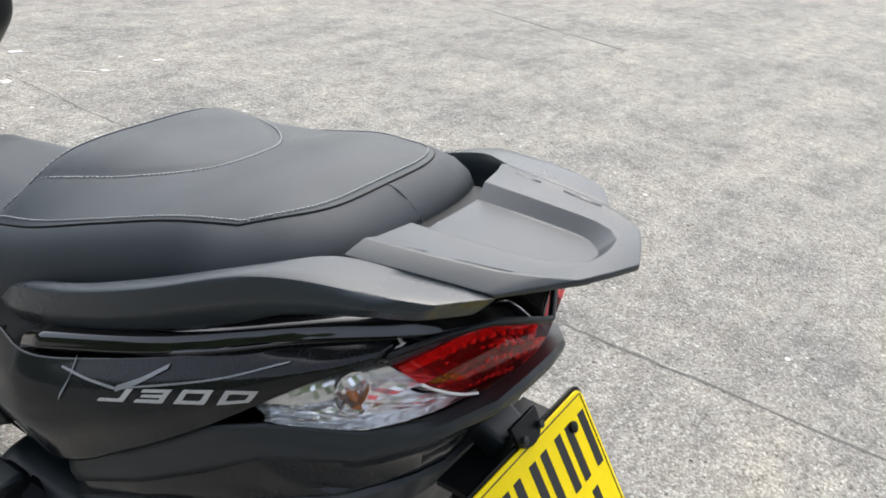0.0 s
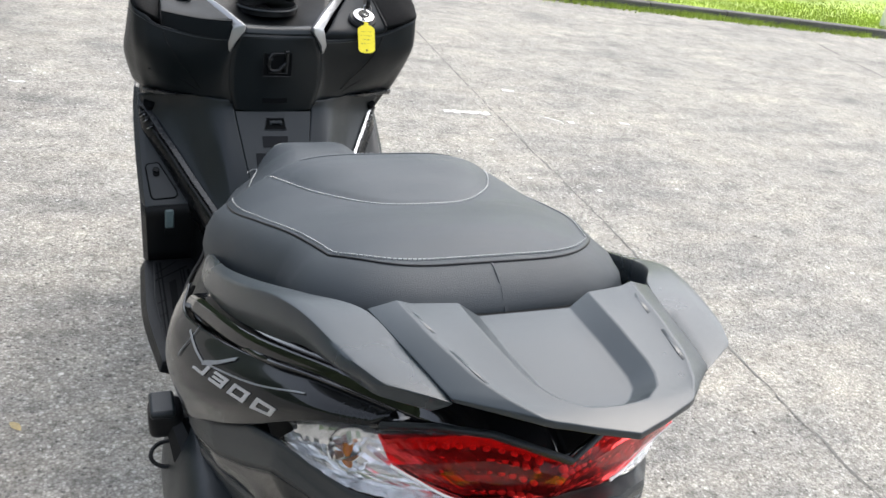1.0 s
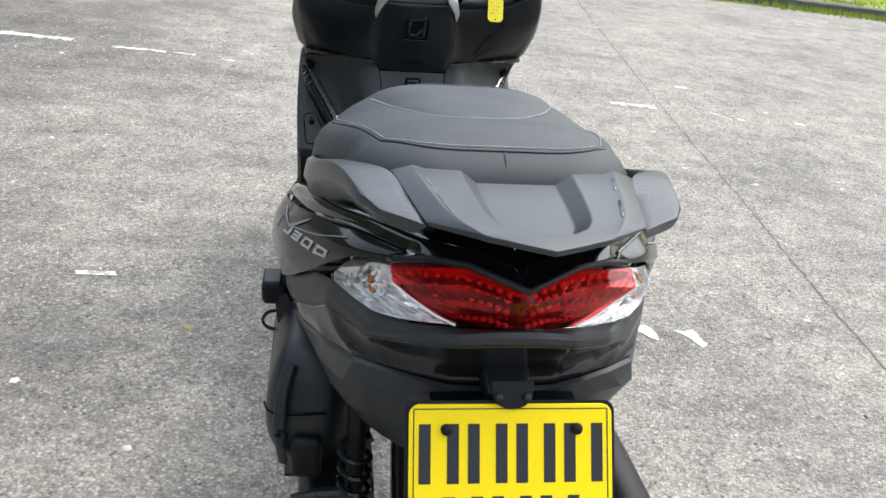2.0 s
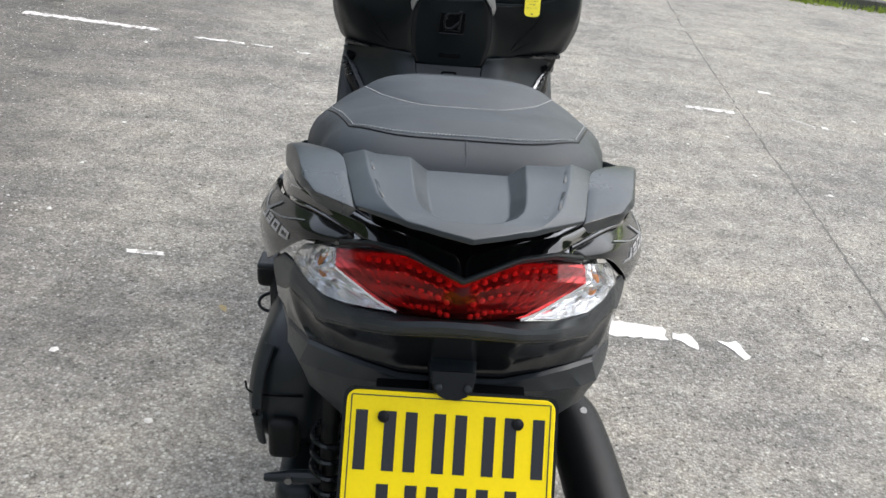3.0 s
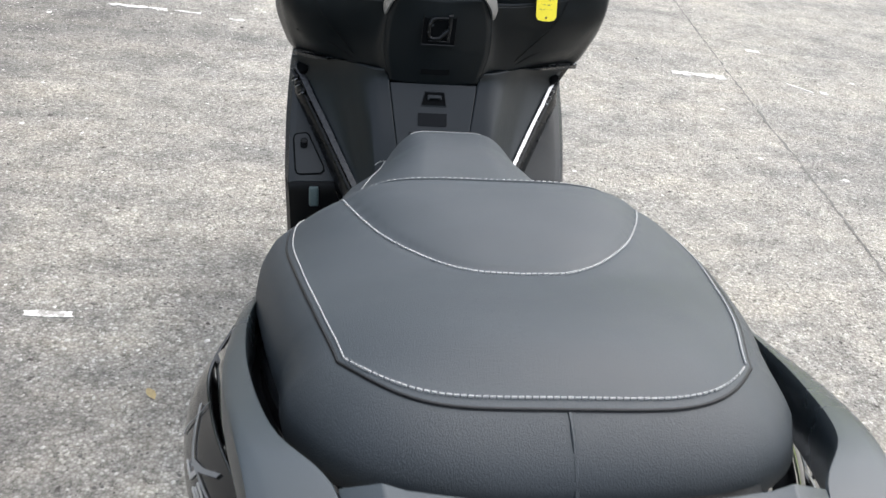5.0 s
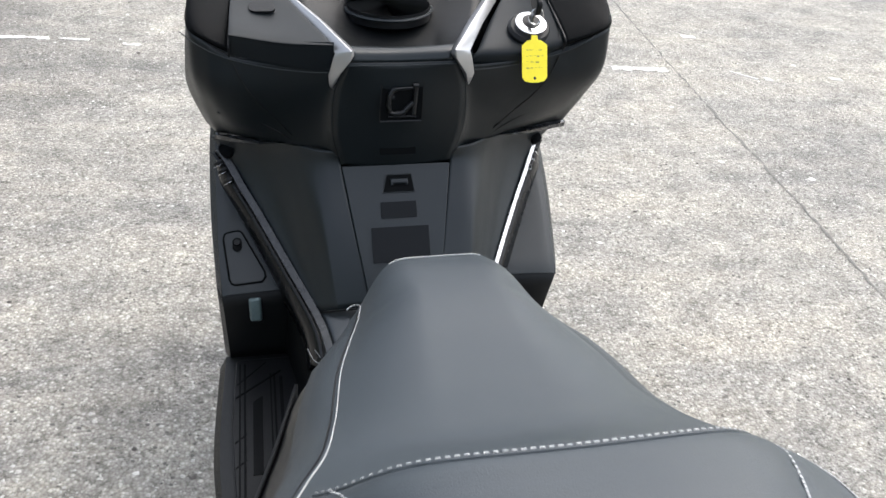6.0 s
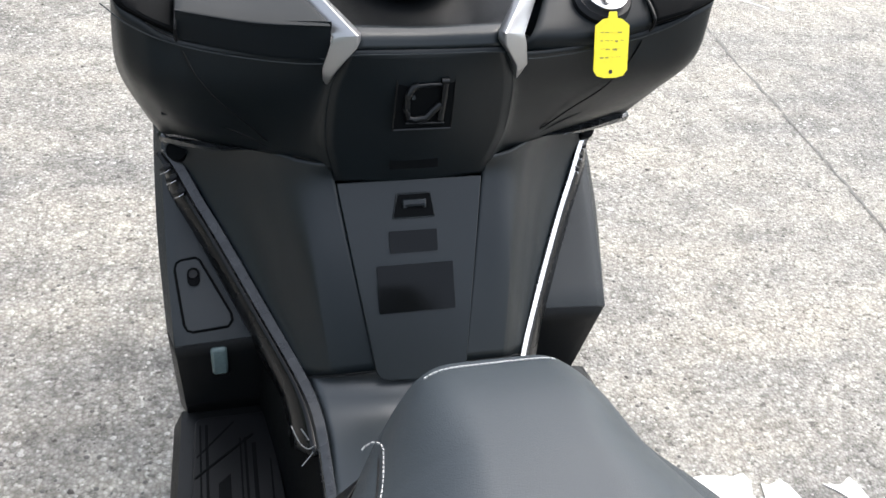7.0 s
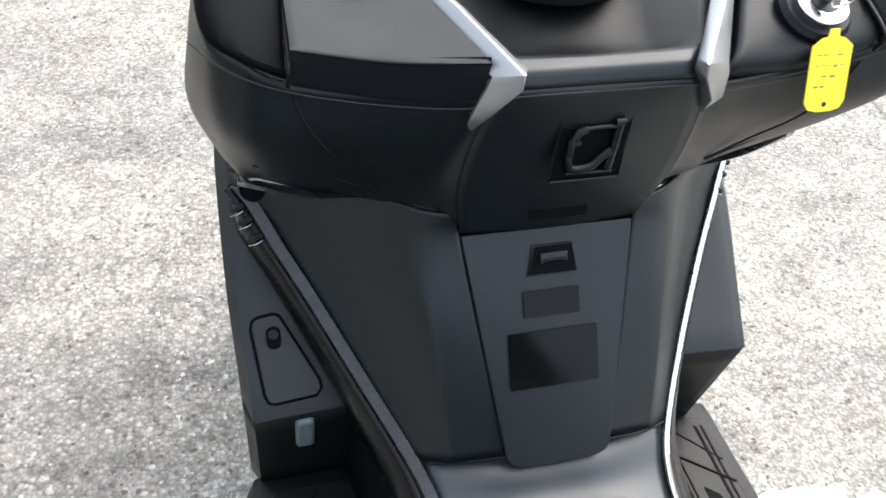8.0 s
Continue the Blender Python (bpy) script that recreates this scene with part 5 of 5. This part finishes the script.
    part("silver_trim", face_to(grid_bm([[Vector(p) for p in r] for r in prof]), (0, -1, 1)), SILVER, shield, "angled silver trim", solid=0.012, bevel=0.0012, side=s)

# fuel flap between the wells
FD = Vector((0, -0.116, -0.160)).normalized()
FN = Vector((0, FD.z, -FD.y)).normalized()
FO = Vector((0, 1.3125, 0.706))
FM = facing(FO, FN)
side = [(0.0805, 0.0065), (0.066, -0.098), (0.0525, -0.190), (0.0515, -0.200), (0.047, -0.2085), (0.038, -0.2125), (0.0, -0.2145)]
flap = part("fuel_flap", prism_bm([(-x, y) for x, y in side[:-1]] + [(0.0, -0.2145)] + [(x, y) for x, y in side[-2::-1]], 0.005, FM @ Matrix.Translation((0, 0, -0.004))), FLAPM, shield, "dark fuel flap with latch and two dark stickers", bevel=0.001, segs=2)


def on_flap(x, d, w, h, name, mat, lift=0.0008, thick=0.0008, r=0.001, label=""):
    """A flat piece on the flap, d metres down its face."""
    o = Vector((x, FO.y, FO.z)) + FD * d + FN * (lift + 0.0012)
    return part(name, prism_bm(rounded(w, h, r), thick, facing(o, FN)), mat, flap, label)


LATCH = facing(Vector((0.001, FO.y, FO.z)) + FD * 0.022 + FN * 0.0012, FN)
# flat plate whose near-black colour stands for the depth of the recess
latch = part("latch_recess_shade", prism_bm([(-0.017, 0.013), (0.019, 0.013), (0.023, -0.013), (-0.023, -0.013)], 0.0018, LATCH), DULL, flap, "black latch on a near-black plate painted as its shaded recess", bevel=0.0008)
part("latch_rim", tube_bm([LATCH @ Vector((x, y, 0.0016)) for x, y in ((-0.017, 0.013), (0.019, 0.013), (0.023, -0.013), (-0.023, -0.013), (-0.017, 0.013))], 0.0009, 6), GREYP, latch)
part("catch", prism_bm([(-0.012, 0.007), (0.014, 0.007), (0.014, -0.003), (0.010, -0.003), (0.009, 0.0), (-0.006, 0.0), (-0.008, -0.003), (-0.012, -0.003)], 0.005, LATCH), WELL, latch, bevel=0.0012)
part("catch_edge", tube_bm([LATCH @ Vector((x, 0.0, 0.0055)) for x in (-0.009, 0.012)], 0.0013, 8), LID, latch)
on_flap(-0.001, 0.061, 0.053, 0.024, "sticker", STICKER, label="small glossy dark sticker")
on_flap(-0.001, 0.112, 0.085, 0.052, "sticker", STICKER, label="large glossy dark sticker")
# tunnel top behind the flap, its sky sheen put into a lighter grey
rows = [[(-0.140, 1.275, 0.535), (-0.05, 1.25, 0.53), (0, 1.25, 0.53), (0.05, 1.25, 0.53), (0.140, 1.275, 0.535)], [(-0.122, 1.215, 0.519), (-0.05, 1.196, 0.525), (0, 1.194, 0.525), (0.05, 1.196, 0.525), (0.122, 1.215, 0.519)], [(-0.113, 1.175, 0.501), (-0.05, 1.165, 0.508), (0, 1.165, 0.508), (0.05, 1.165, 0.508), (0.113, 1.175, 0.501)], [(-0.110, 1.12, 0.490), (-0.05, 1.11, 0.508), (0, 1.11, 0.510), (0.05, 1.11, 0.508), (0.110, 1.12, 0.490)], [(-0.12, 0.98, 0.48), (-0.05, 0.98, 0.515), (0, 0.98, 0.52), (0.05, 0.98, 0.515), (0.12, 0.98, 0.48)]]
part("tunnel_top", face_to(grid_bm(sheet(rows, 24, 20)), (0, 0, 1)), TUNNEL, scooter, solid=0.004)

# closed core behind the flap and the wells
core = [[(-0.10, 1.372, 0.730), (0, 1.365, 0.725), (0.10, 1.372, 0.730)], [(-0.09, 1.322, 0.650), (0, 1.312, 0.640), (0.09, 1.322, 0.650)], [(-0.08, 1.245, 0.520), (0, 1.235, 0.510), (0.08, 1.245, 0.520)]]
part("shield_core", face_to(grid_bm(sheet(core, 8, 12)), (0, -1, 0.5)), DULL, shield, solid=0.01)

# folding hook in the middle panel
HN = (0, -1, 0.12)
HOOKM = material("glossy_hook_plastic", (0.0042, 0.0050, 0.0058), 0.30, bump=0.05, grain=600, vary=0.2, spec=0.34)
hm = facing((0.0, 1.2825, 0.827), HN)
square = [(-0.027, 0.029), (0.030, 0.030), (0.028, -0.029), (-0.031, -0.029)]
# no hollow here: a near-black plate paints the shade inside the recess
hook = part("hook_recess_shade", prism_bm(square, 0.0025, facing((0.0, 1.284, 0.827), HN)), DULL, shield, "black folding luggage hook in a square recess whose shade is painted near-black", bevel=0.001)
part("hook_rim", tube_bm([hm @ Vector((x, y, 0.0012)) for x, y in square + square[:1]], 0.0011, 6), RUBBER, hook)
part("hook_sill", tube_bm([hm @ Vector((-0.030, -0.0285, 0.002)), hm @ Vector((0.027, -0.0285, 0.002))], 0.0014, 6), HOOKM, hook)
for pts, w in (
    ([(-0.008, 0.021), (-0.015, 0.019), (-0.020, 0.010), (-0.022, -0.006), (-0.020, -0.018), (-0.012, -0.021), (0.002, -0.019), (0.010, -0.010), (0.019, -0.002)], 0.0042),
    ([(-0.010, 0.021), (0.006, 0.022), (0.020, 0.022)], 0.0022),
    ([(0.023, 0.025), (0.022, 0.004), (0.019, -0.022)], 0.0036),
    ([(0.018, 0.026), (0.027, 0.026)], 0.0040),
    ([(-0.022, -0.025), (0.024, -0.026)], 0.0014),
):
    part("hook", tube_bm([hm @ Vector((0.84 * x, 0.84 * y, 0.0035)) for x, y in pts], w * 0.9, 12), HOOKM, hook)
part("hook_pin", tube_bm([hm @ Vector((-0.012, 0.006, 0.002)), hm @ Vector((-0.012, 0.006, 0.005))], 0.0022, 8), GREYP, hook)
part("plaque", prism_bm(rounded(0.052, 0.016, 0.001), 0.0008, facing((0, 1.306, 0.742), (0, -1, 0.28))), DULL, shield)

# lip between the silver trims and the tray behind it
rows = [[(-0.070, 1.279, 0.886), (0, 1.283, 0.883), (0.070, 1.279, 0.886)], [(-0.070, 1.284, 0.897), (0, 1.288, 0.894), (0.070, 1.284, 0.897)], [(-0.082, 1.298, 0.901), (0, 1.301, 0.897), (0.082, 1.298, 0.901)]]
part("dash_lip", face_to(grid_bm(sheet(rows, 16, 8, False, True)), (0, -0.5, 1)), WELL, shield, solid=0.005)
rows = [[(-0.082, 1.298, 0.899), (-0.055, 1.300, 0.896), (0.055, 1.300, 0.896), (0.082, 1.298, 0.899)], [(-0.10, 1.330, 0.905), (-0.05, 1.335, 0.882), (0.05, 1.335, 0.882), (0.10, 1.330, 0.905)], [(-0.13, 1.40, 0.925), (-0.06, 1.41, 0.905), (0.06, 1.41, 0.905), (0.13, 1.40, 0.925)], [(-0.16, 1.50, 0.98), (-0.07, 1.50, 0.97), (0.07, 1.50, 0.97), (0.16, 1.50, 0.98)]]
part("dash_tray", face_to(grid_bm(sheet(rows, 16, 12, True, False)), (0, 0, 1)), MATT, shield, solid=0.004)
part("steering_boot", tube_bm([(0, 1.425, 0.90), (0, 1.425, 0.918), (0, 1.425, 0.928), (0, 1.43, 0.932), (0, 1.43, 0.965)], [0.062, 0.060, 0.062, 0.056, 0.050], 32), RUBBER, scooter, "black ribbed steering boot")

part("boot_rib", tube_bm([(0.063 * math.cos(a), 1.425 + 0.063 * math.sin(a), 0.912) for a in np.linspace(0, 2 * math.pi, 40)], 0.0025, 6, cap=False), GREYP, scooter)
# glovebox lid on the nearside, ignition panel on the offside
rows = [[(-0.225, 1.292, 0.893), (-0.16, 1.290, 0.877), (-0.094, 1.285, 0.870)], [(-0.225, 1.287, 0.918), (-0.16, 1.283, 0.907), (-0.092, 1.279, 0.905)], [(-0.224, 1.293, 0.925), (-0.16, 1.287, 0.915), (-0.095, 1.284, 0.911)], [(-0.222, 1.35, 0.940), (-0.18, 1.345, 0.932), (-0.124, 1.34, 0.926)], [(-0.215, 1.43, 0.964), (-0.19, 1.43, 0.960), (-0.165, 1.42, 0.952)]]
part("glovebox_lid", face_to(grid_bm(sheet(rows, 20, 30, False, False)), (0, -0.4, 1)), LID, shield, "dark grey glovebox lid", solid=0.005, bevel=0.002, sharp=40)
part("lid_lock", prism_bm(rounded(0.034, 0.024, 0.009), 0.004, facing((-0.1805, 1.352, 0.9345), (0, -0.28, 1), (0, 1, 0))), RUBBER, shield)
rows = [[(0.092, 1.290, 0.872), (0.17, 1.294, 0.874), (0.226, 1.295, 0.888)], [(0.104, 1.290, 0.895), (0.17, 1.292, 0.895), (0.226, 1.293, 0.906)], [(0.135, 1.35, 0.916), (0.18, 1.35, 0.920), (0.225, 1.35, 0.932)], [(0.178, 1.42, 0.945), (0.19, 1.43, 0.95), (0.215, 1.43, 0.958)]]
part("ignition_panel", face_to(grid_bm(sheet(rows, 16, 20)), (0, -0.4, 1)), LID, shield, solid=0.01, sharp=40)
for s in (-1, 1):
    rows = [[(0.226, 1.292, 0.896), (0.262, 1.290, 0.913), (0.287, 1.305, 0.926), (0.288, 1.37, 0.941), (0.265, 1.55, 0.961)], [(0.227, 1.298, 0.914), (0.256, 1.298, 0.926), (0.275, 1.315, 0.938), (0.28, 1.39, 0.965), (0.25, 1.56, 0.99)], [(0.215, 1.43, 0.965), (0.23, 1.43, 0.972), (0.235, 1.44, 0.98), (0.22, 1.47, 0.99), (0.15, 1.56, 1.0)]]
    # near-black top: dark reflections on the cowl are put into its colour
    part("cowl_top", face_to(grid_bm(sheet(cowl_shift(rows, s), 30, 12)), (0, -0.2, 1)), DULL, shield, solid=0.004, side=s)
    # front fairing, closing the nose
    rows = [[(0.27, 1.55, 0.975), (0.20, 1.68, 0.99), (0.0, 1.74, 1.0)], [(0.26, 1.60, 0.82), (0.22, 1.78, 0.80), (0.0, 1.90, 0.80)], [(0.26, 1.55, 0.60), (0.20, 1.66, 0.60), (0.0, 1.72, 0.62)], [(0.25, 1.48, 0.38), (0.16, 1.52, 0.36), (0.0, 1.54, 0.36)]]
    part("front_fairing", face_to(grid_bm(sheet(rows, 20, 24)), (0, 1, 0)), GLOSS, scooter, "gloss black front fairing", solid=0.004, side=s)
part("fork", tube_bm([(0.0, 1.50, 0.88), (0.0, 1.66, 0.55)], 0.04, 12), MATT, scooter)
for s in (-1, 1):
    part("fork_leg", tube_bm([(s * 0.09, 1.66, 0.60), (s * 0.09, 1.80, 0.285)], 0.022, 12), MATT, scooter)
part("fork_yoke", box_bm((-0.11, 1.62, 0.55), (0.11, 1.70, 0.60)), MATT, scooter, bevel=0.01)

# panel gaps and edges
def gap(points, s, r=0.0011, mat=None, n=30):
    return part("panel_gap", tube_bm(spline([(s * x, y, z) for x, y, z in points], n), r, 6), mat or RUBBER, shield)


for s in (-1, 1):
    # joint line in paler grey: its bright reflection is put into the colour
    gap([(0.0, 1.2815, 0.878), (0.074, 1.278, 0.880), (0.10, 1.2825, 0.870), (0.16, 1.289, 0.873), (0.225, 1.290, 0.888), (0.262, 1.287, 0.908), (0.286, 1.303, 0.922)], s, 0.0007, GREYP)
    gap([(0.146, 1.345, 0.742), (0.175, 1.338, 0.765), (0.205, 1.331, 0.785), (0.225, 1.327, 0.795), (0.25, 1.330, 0.797)], s, 0.0016)
    # fold of the cowl as a raised line, shaped to give its thin highlight
    gap([(0.222, 1.2912, 0.882), (0.212, 1.293, 0.855), (0.195, 1.300, 0.825), (0.172, 1.319, 0.790), (0.150, 1.337, 0.755)], s, 0.0009, MATT)
    gap([(0.052, 1.197, 0.541), (0.09, 1.201, 0.536), (0.127, 1.217, 0.522)], s)
    gap([(0.226, 1.289, 0.893), (0.226, 1.284, 0.905), (0.225, 1.293, 0.914), (0.222, 1.35, 0.933), (0.215, 1.43, 0.964)], s, 0.0016)

# ignition lock and key
KM = facing((0.184, 1.322, 0.910), (0, -0.45, 1), (0, 1, 0))
kz = KM.to_3x3() @ Vector((0, 0, 1))
kc = KM.translation
lock = part("ignition_lock", tube_bm([kc - kz * 0.02, kc + kz * 0.004, kc + kz * 0.008], [0.031, 0.031, 0.027], 28), RUBBER, shield, "round black ignition lock with chrome ring", bevel=0.0)
part("chrome_ring", tube_bm([kc + kz * 0.004, kc + kz * 0.014, kc + kz * 0.016], [0.022, 0.022, 0.018], 28), CHROME, lock)
part("lock_face", tube_bm([kc + kz * 0.012, kc + kz * 0.017], 0.013, 20), MATT, lock)
W = scooter.matrix_world
key = tagged(new("ignition_key"), "ignition key in the lock with a yellow tag", "key")
key.matrix_world = W @ KM
part("blade", box_bm((-0.0015, -0.005, 0.012), (0.0015, 0.005, 0.035)), STEEL, key, bevel=0.0004)
part("key_head", prism_bm(rounded(0.026, 0.034, 0.009), 0.008, pose(-0.004, 0, 0.05, 0, 90, 0)), RUBBER, key, "black plastic key head", bevel=0.002)
ring = [(0.010 * math.sin(a), -0.012 + 0.002 * math.cos(a), 0.036 + 0.012 * math.cos(a)) for a in np.linspace(0, 2 * math.pi, 20)]
part("key_ring", tube_bm(ring, 0.0009, 6, cap=False), CHROME, key)
# tag: hangs from the ring in front of the lip
inv = (W @ KM).inverted() @ W
tagm = inv @ facing((0.1825, 1.278, 0.882), (0, -0.92, 0.38))
out = rounded(0.036, 0.058, 0.003)
out = [(-0.018, -0.022), (-0.014, -0.0275), (-0.006, -0.0295), (0.006, -0.0295), (0.014, -0.0275), (0.018, -0.022), (0.018, 0.021), (0.010, 0.027), (0.005, 0.028), (0.004, 0.034), (-0.004, 0.034), (-0.005, 0.028), (-0.010, 0.027), (-0.018, 0.021)]
tag = part("tag", prism_bm(out, 0.0012, tagm), TAG, key, "yellow plastic tag with faint handwriting", bevel=0.0003)
part("tag_hole", tube_bm([tagm @ Vector((0, -0.0235, 0.0008)), tagm @ Vector((0, -0.0235, 0.0016))], 0.002, 10), BLACKBAR, tag)
r = random.Random(3)
for k in range(4):
    y = 0.014 - 0.008 * k
    x = -0.012
    while x < 0.011:
        w = r.uniform(0.002, 0.005)
        part("bar", box_bm((x, y + r.uniform(-0.001, 0.001), 0.0012), (x + w, y + 0.001, 0.0015), m=tagm), INK, tag)
        x += w + r.uniform(0.001, 0.003)

# small flap, clip and fixings on the nearside outer panel
SN = Vector((0, -0.67, 0.745)).normalized()
outl = [(-0.2615, 1.366, 0.566), (-0.259, 1.3715, 0.571), (-0.254, 1.3735, 0.5725), (-0.238, 1.3750, 0.574), (-0.233, 1.3725, 0.572), (-0.229, 1.366, 0.566), (-0.202, 1.324, 0.5285), (-0.201, 1.318, 0.523), (-0.206, 1.313, 0.5185), (-0.246, 1.3105, 0.5165), (-0.252, 1.312, 0.518), (-0.255, 1.317, 0.5225)]
bm = bmesh.new()
lo = [bm.verts.new(Vector(p) + SN * 0.000) for p in outl]
hi = [bm.verts.new(Vector(p) + SN * 0.0035) for p in outl]
bm.faces.new(hi)
for k in range(len(lo)):
    bm.faces.new((lo[k], lo[(k + 1) % len(lo)], hi[(k + 1) % len(lo)], hi[k]))
hatch = part("service_flap", closed(bm), GREYP, shield, "small dark grey service flap", bevel=0.0012)
part("panel_gap", tube_bm([Vector(p) + SN * 0.0022 for p in outl + outl[:1]], 0.0020, 6), DULL, hatch)
LM = facing(Vector((-0.241, 1.357, 0.560)) + SN * 0.0035, SN)
# keyhole hollow painted as a thin near-black plate
part("flap_lock", prism_bm(rounded(0.014, 0.022, 0.0065), 0.001, LM), DULL, hatch, "near-black plate painted as the shade of a keyhole recess")
part("lock_knob", tube_bm([LM @ Vector((0, 0.003, 0)), LM @ Vector((0, 0.003, 0.005))], 0.0048, 12), MATT, hatch)
part("clip", box_bm((-0.229, 1.298, 0.452), (-0.210, 1.308, 0.496)), MINT, shield, "pale green plastic clip", bevel=0.004)
part("clip_slot", box_bm((-0.230, 1.303, 0.440), (-0.209, 1.310, 0.4525)), RUBBER, shield)

# raised model name and graphic on the side fairings
FAIR = sheet(FAIRROWS, 60, 44)
FTAN = np.gradient(FAIR, axis=1), np.gradient(FAIR, axis=0)


def on_fairing(p, s):
    """A pose on the fairing's skin nearest to p: x along it towards the tail, z outwards."""
    d = ((FAIR - np.array(p)) ** 2).sum(-1)
    i, k = np.unravel_index(d.argmin(), d.shape)
    u, v = Vector(FTAN[0][i, k]).normalized(), Vector(FTAN[1][i, k]).normalized()
    z = v.cross(u).normalized()
    if z.x < 0:
        z = -z
    q = Vector(p) - z * (Vector(p) - Vector(FAIR[i, k])).dot(z)
    return q, z


def skin_shape(outline, s, name, mat, root, lift=0.0006, thick=0.0008):
    """A thin piece that follows the fairing; outline: points near its skin."""
    bm = bmesh.new()
    lo, hi = [], []
    for p in outline:
        q, z = on_fairing(p, s)
        lo.append(bm.verts.new(q + z * lift))
        hi.append(bm.verts.new(q + z * (lift + thick)))
    bm.faces.new(hi)
    for k in range(len(lo)):
        bm.faces.new((lo[k], lo[(k + 1) % len(lo)], hi[(k + 1) % len(lo)], hi[k]))
    return part(name, closed(bm), mat, root, side=s)


def strokes(ch):
    """The bars of a wide slanted letter, in a unit box."""
    t, b, m = (0, 0.76, 1, 1), (0, 0, 1, 0.24), (0.1, 0.40, 0.95, 0.60)
    l, r = (0, 0.22, 0.20, 0.78), (0.80, 0.22, 1, 0.78)
    bars = {"J": [(0.0, 0, 1, 0.24), (0.76, 0.22, 1, 1)], "3": [t, m, b, r], "0": [t, b, l, r]}[ch]
    return [[(x0 + 0.28 * y0, y0), (x1 + 0.28 * y0, y0), (x1 + 0.28 * y1, y1), (x0 + 0.28 * y1, y1)] for x0, y0, x1, y1 in bars]


A0, A1 = Vector((0.266, 0.314, 0.772)), Vector((0.206, 0.172, 0.806))
for s in (-1, 1):
    along = A1 - A0
    if s < 0:
        start, run = A0, along
    else:
        start, run = A1, -along
    lift_dir = Vector((-0.25, 0.05, 0.97)) * 0.0125
    x = 0.0
    for ch in "J300":
        for outline in strokes(ch):
            skin_shape([start + run * (x + 0.19 * gx) + lift_dir * gy for gx, gy in outline], s, "letter", DECAL, FAIRING[s])
        x += 0.262
    # thin flowing lines above the name
    for line, w in (
        ([(0.2724, 0.3592, 0.7591), (0.2635, 0.3536, 0.7769), (0.2508, 0.3564, 0.7932)], 0.0030),
        ([(0.2592, 0.3684, 0.7822), (0.2579, 0.3319, 0.7841), (0.2530, 0.2976, 0.7873)], 0.0013),
        ([(0.2530, 0.2976, 0.7873), (0.2414, 0.2751, 0.8010), (0.2258, 0.2545, 0.8170)], 0.0030),
        ([(0.2530, 0.2976, 0.7873), (0.2180, 0.2111, 0.8182), (0.1806, 0.1502, 0.8440)], 0.0010),
    ):
        line = spline(line, 14)
        up = np.array((-0.2, 0.0, 1.0))
        for k in range(len(line) - 1):
            skin_shape([line[k] + up * w, line[k + 1] + up * w, line[k + 1] - up * w, line[k] - up * w], s, "graphic", GRAPHIC, FAIRING[s], 0.0011)
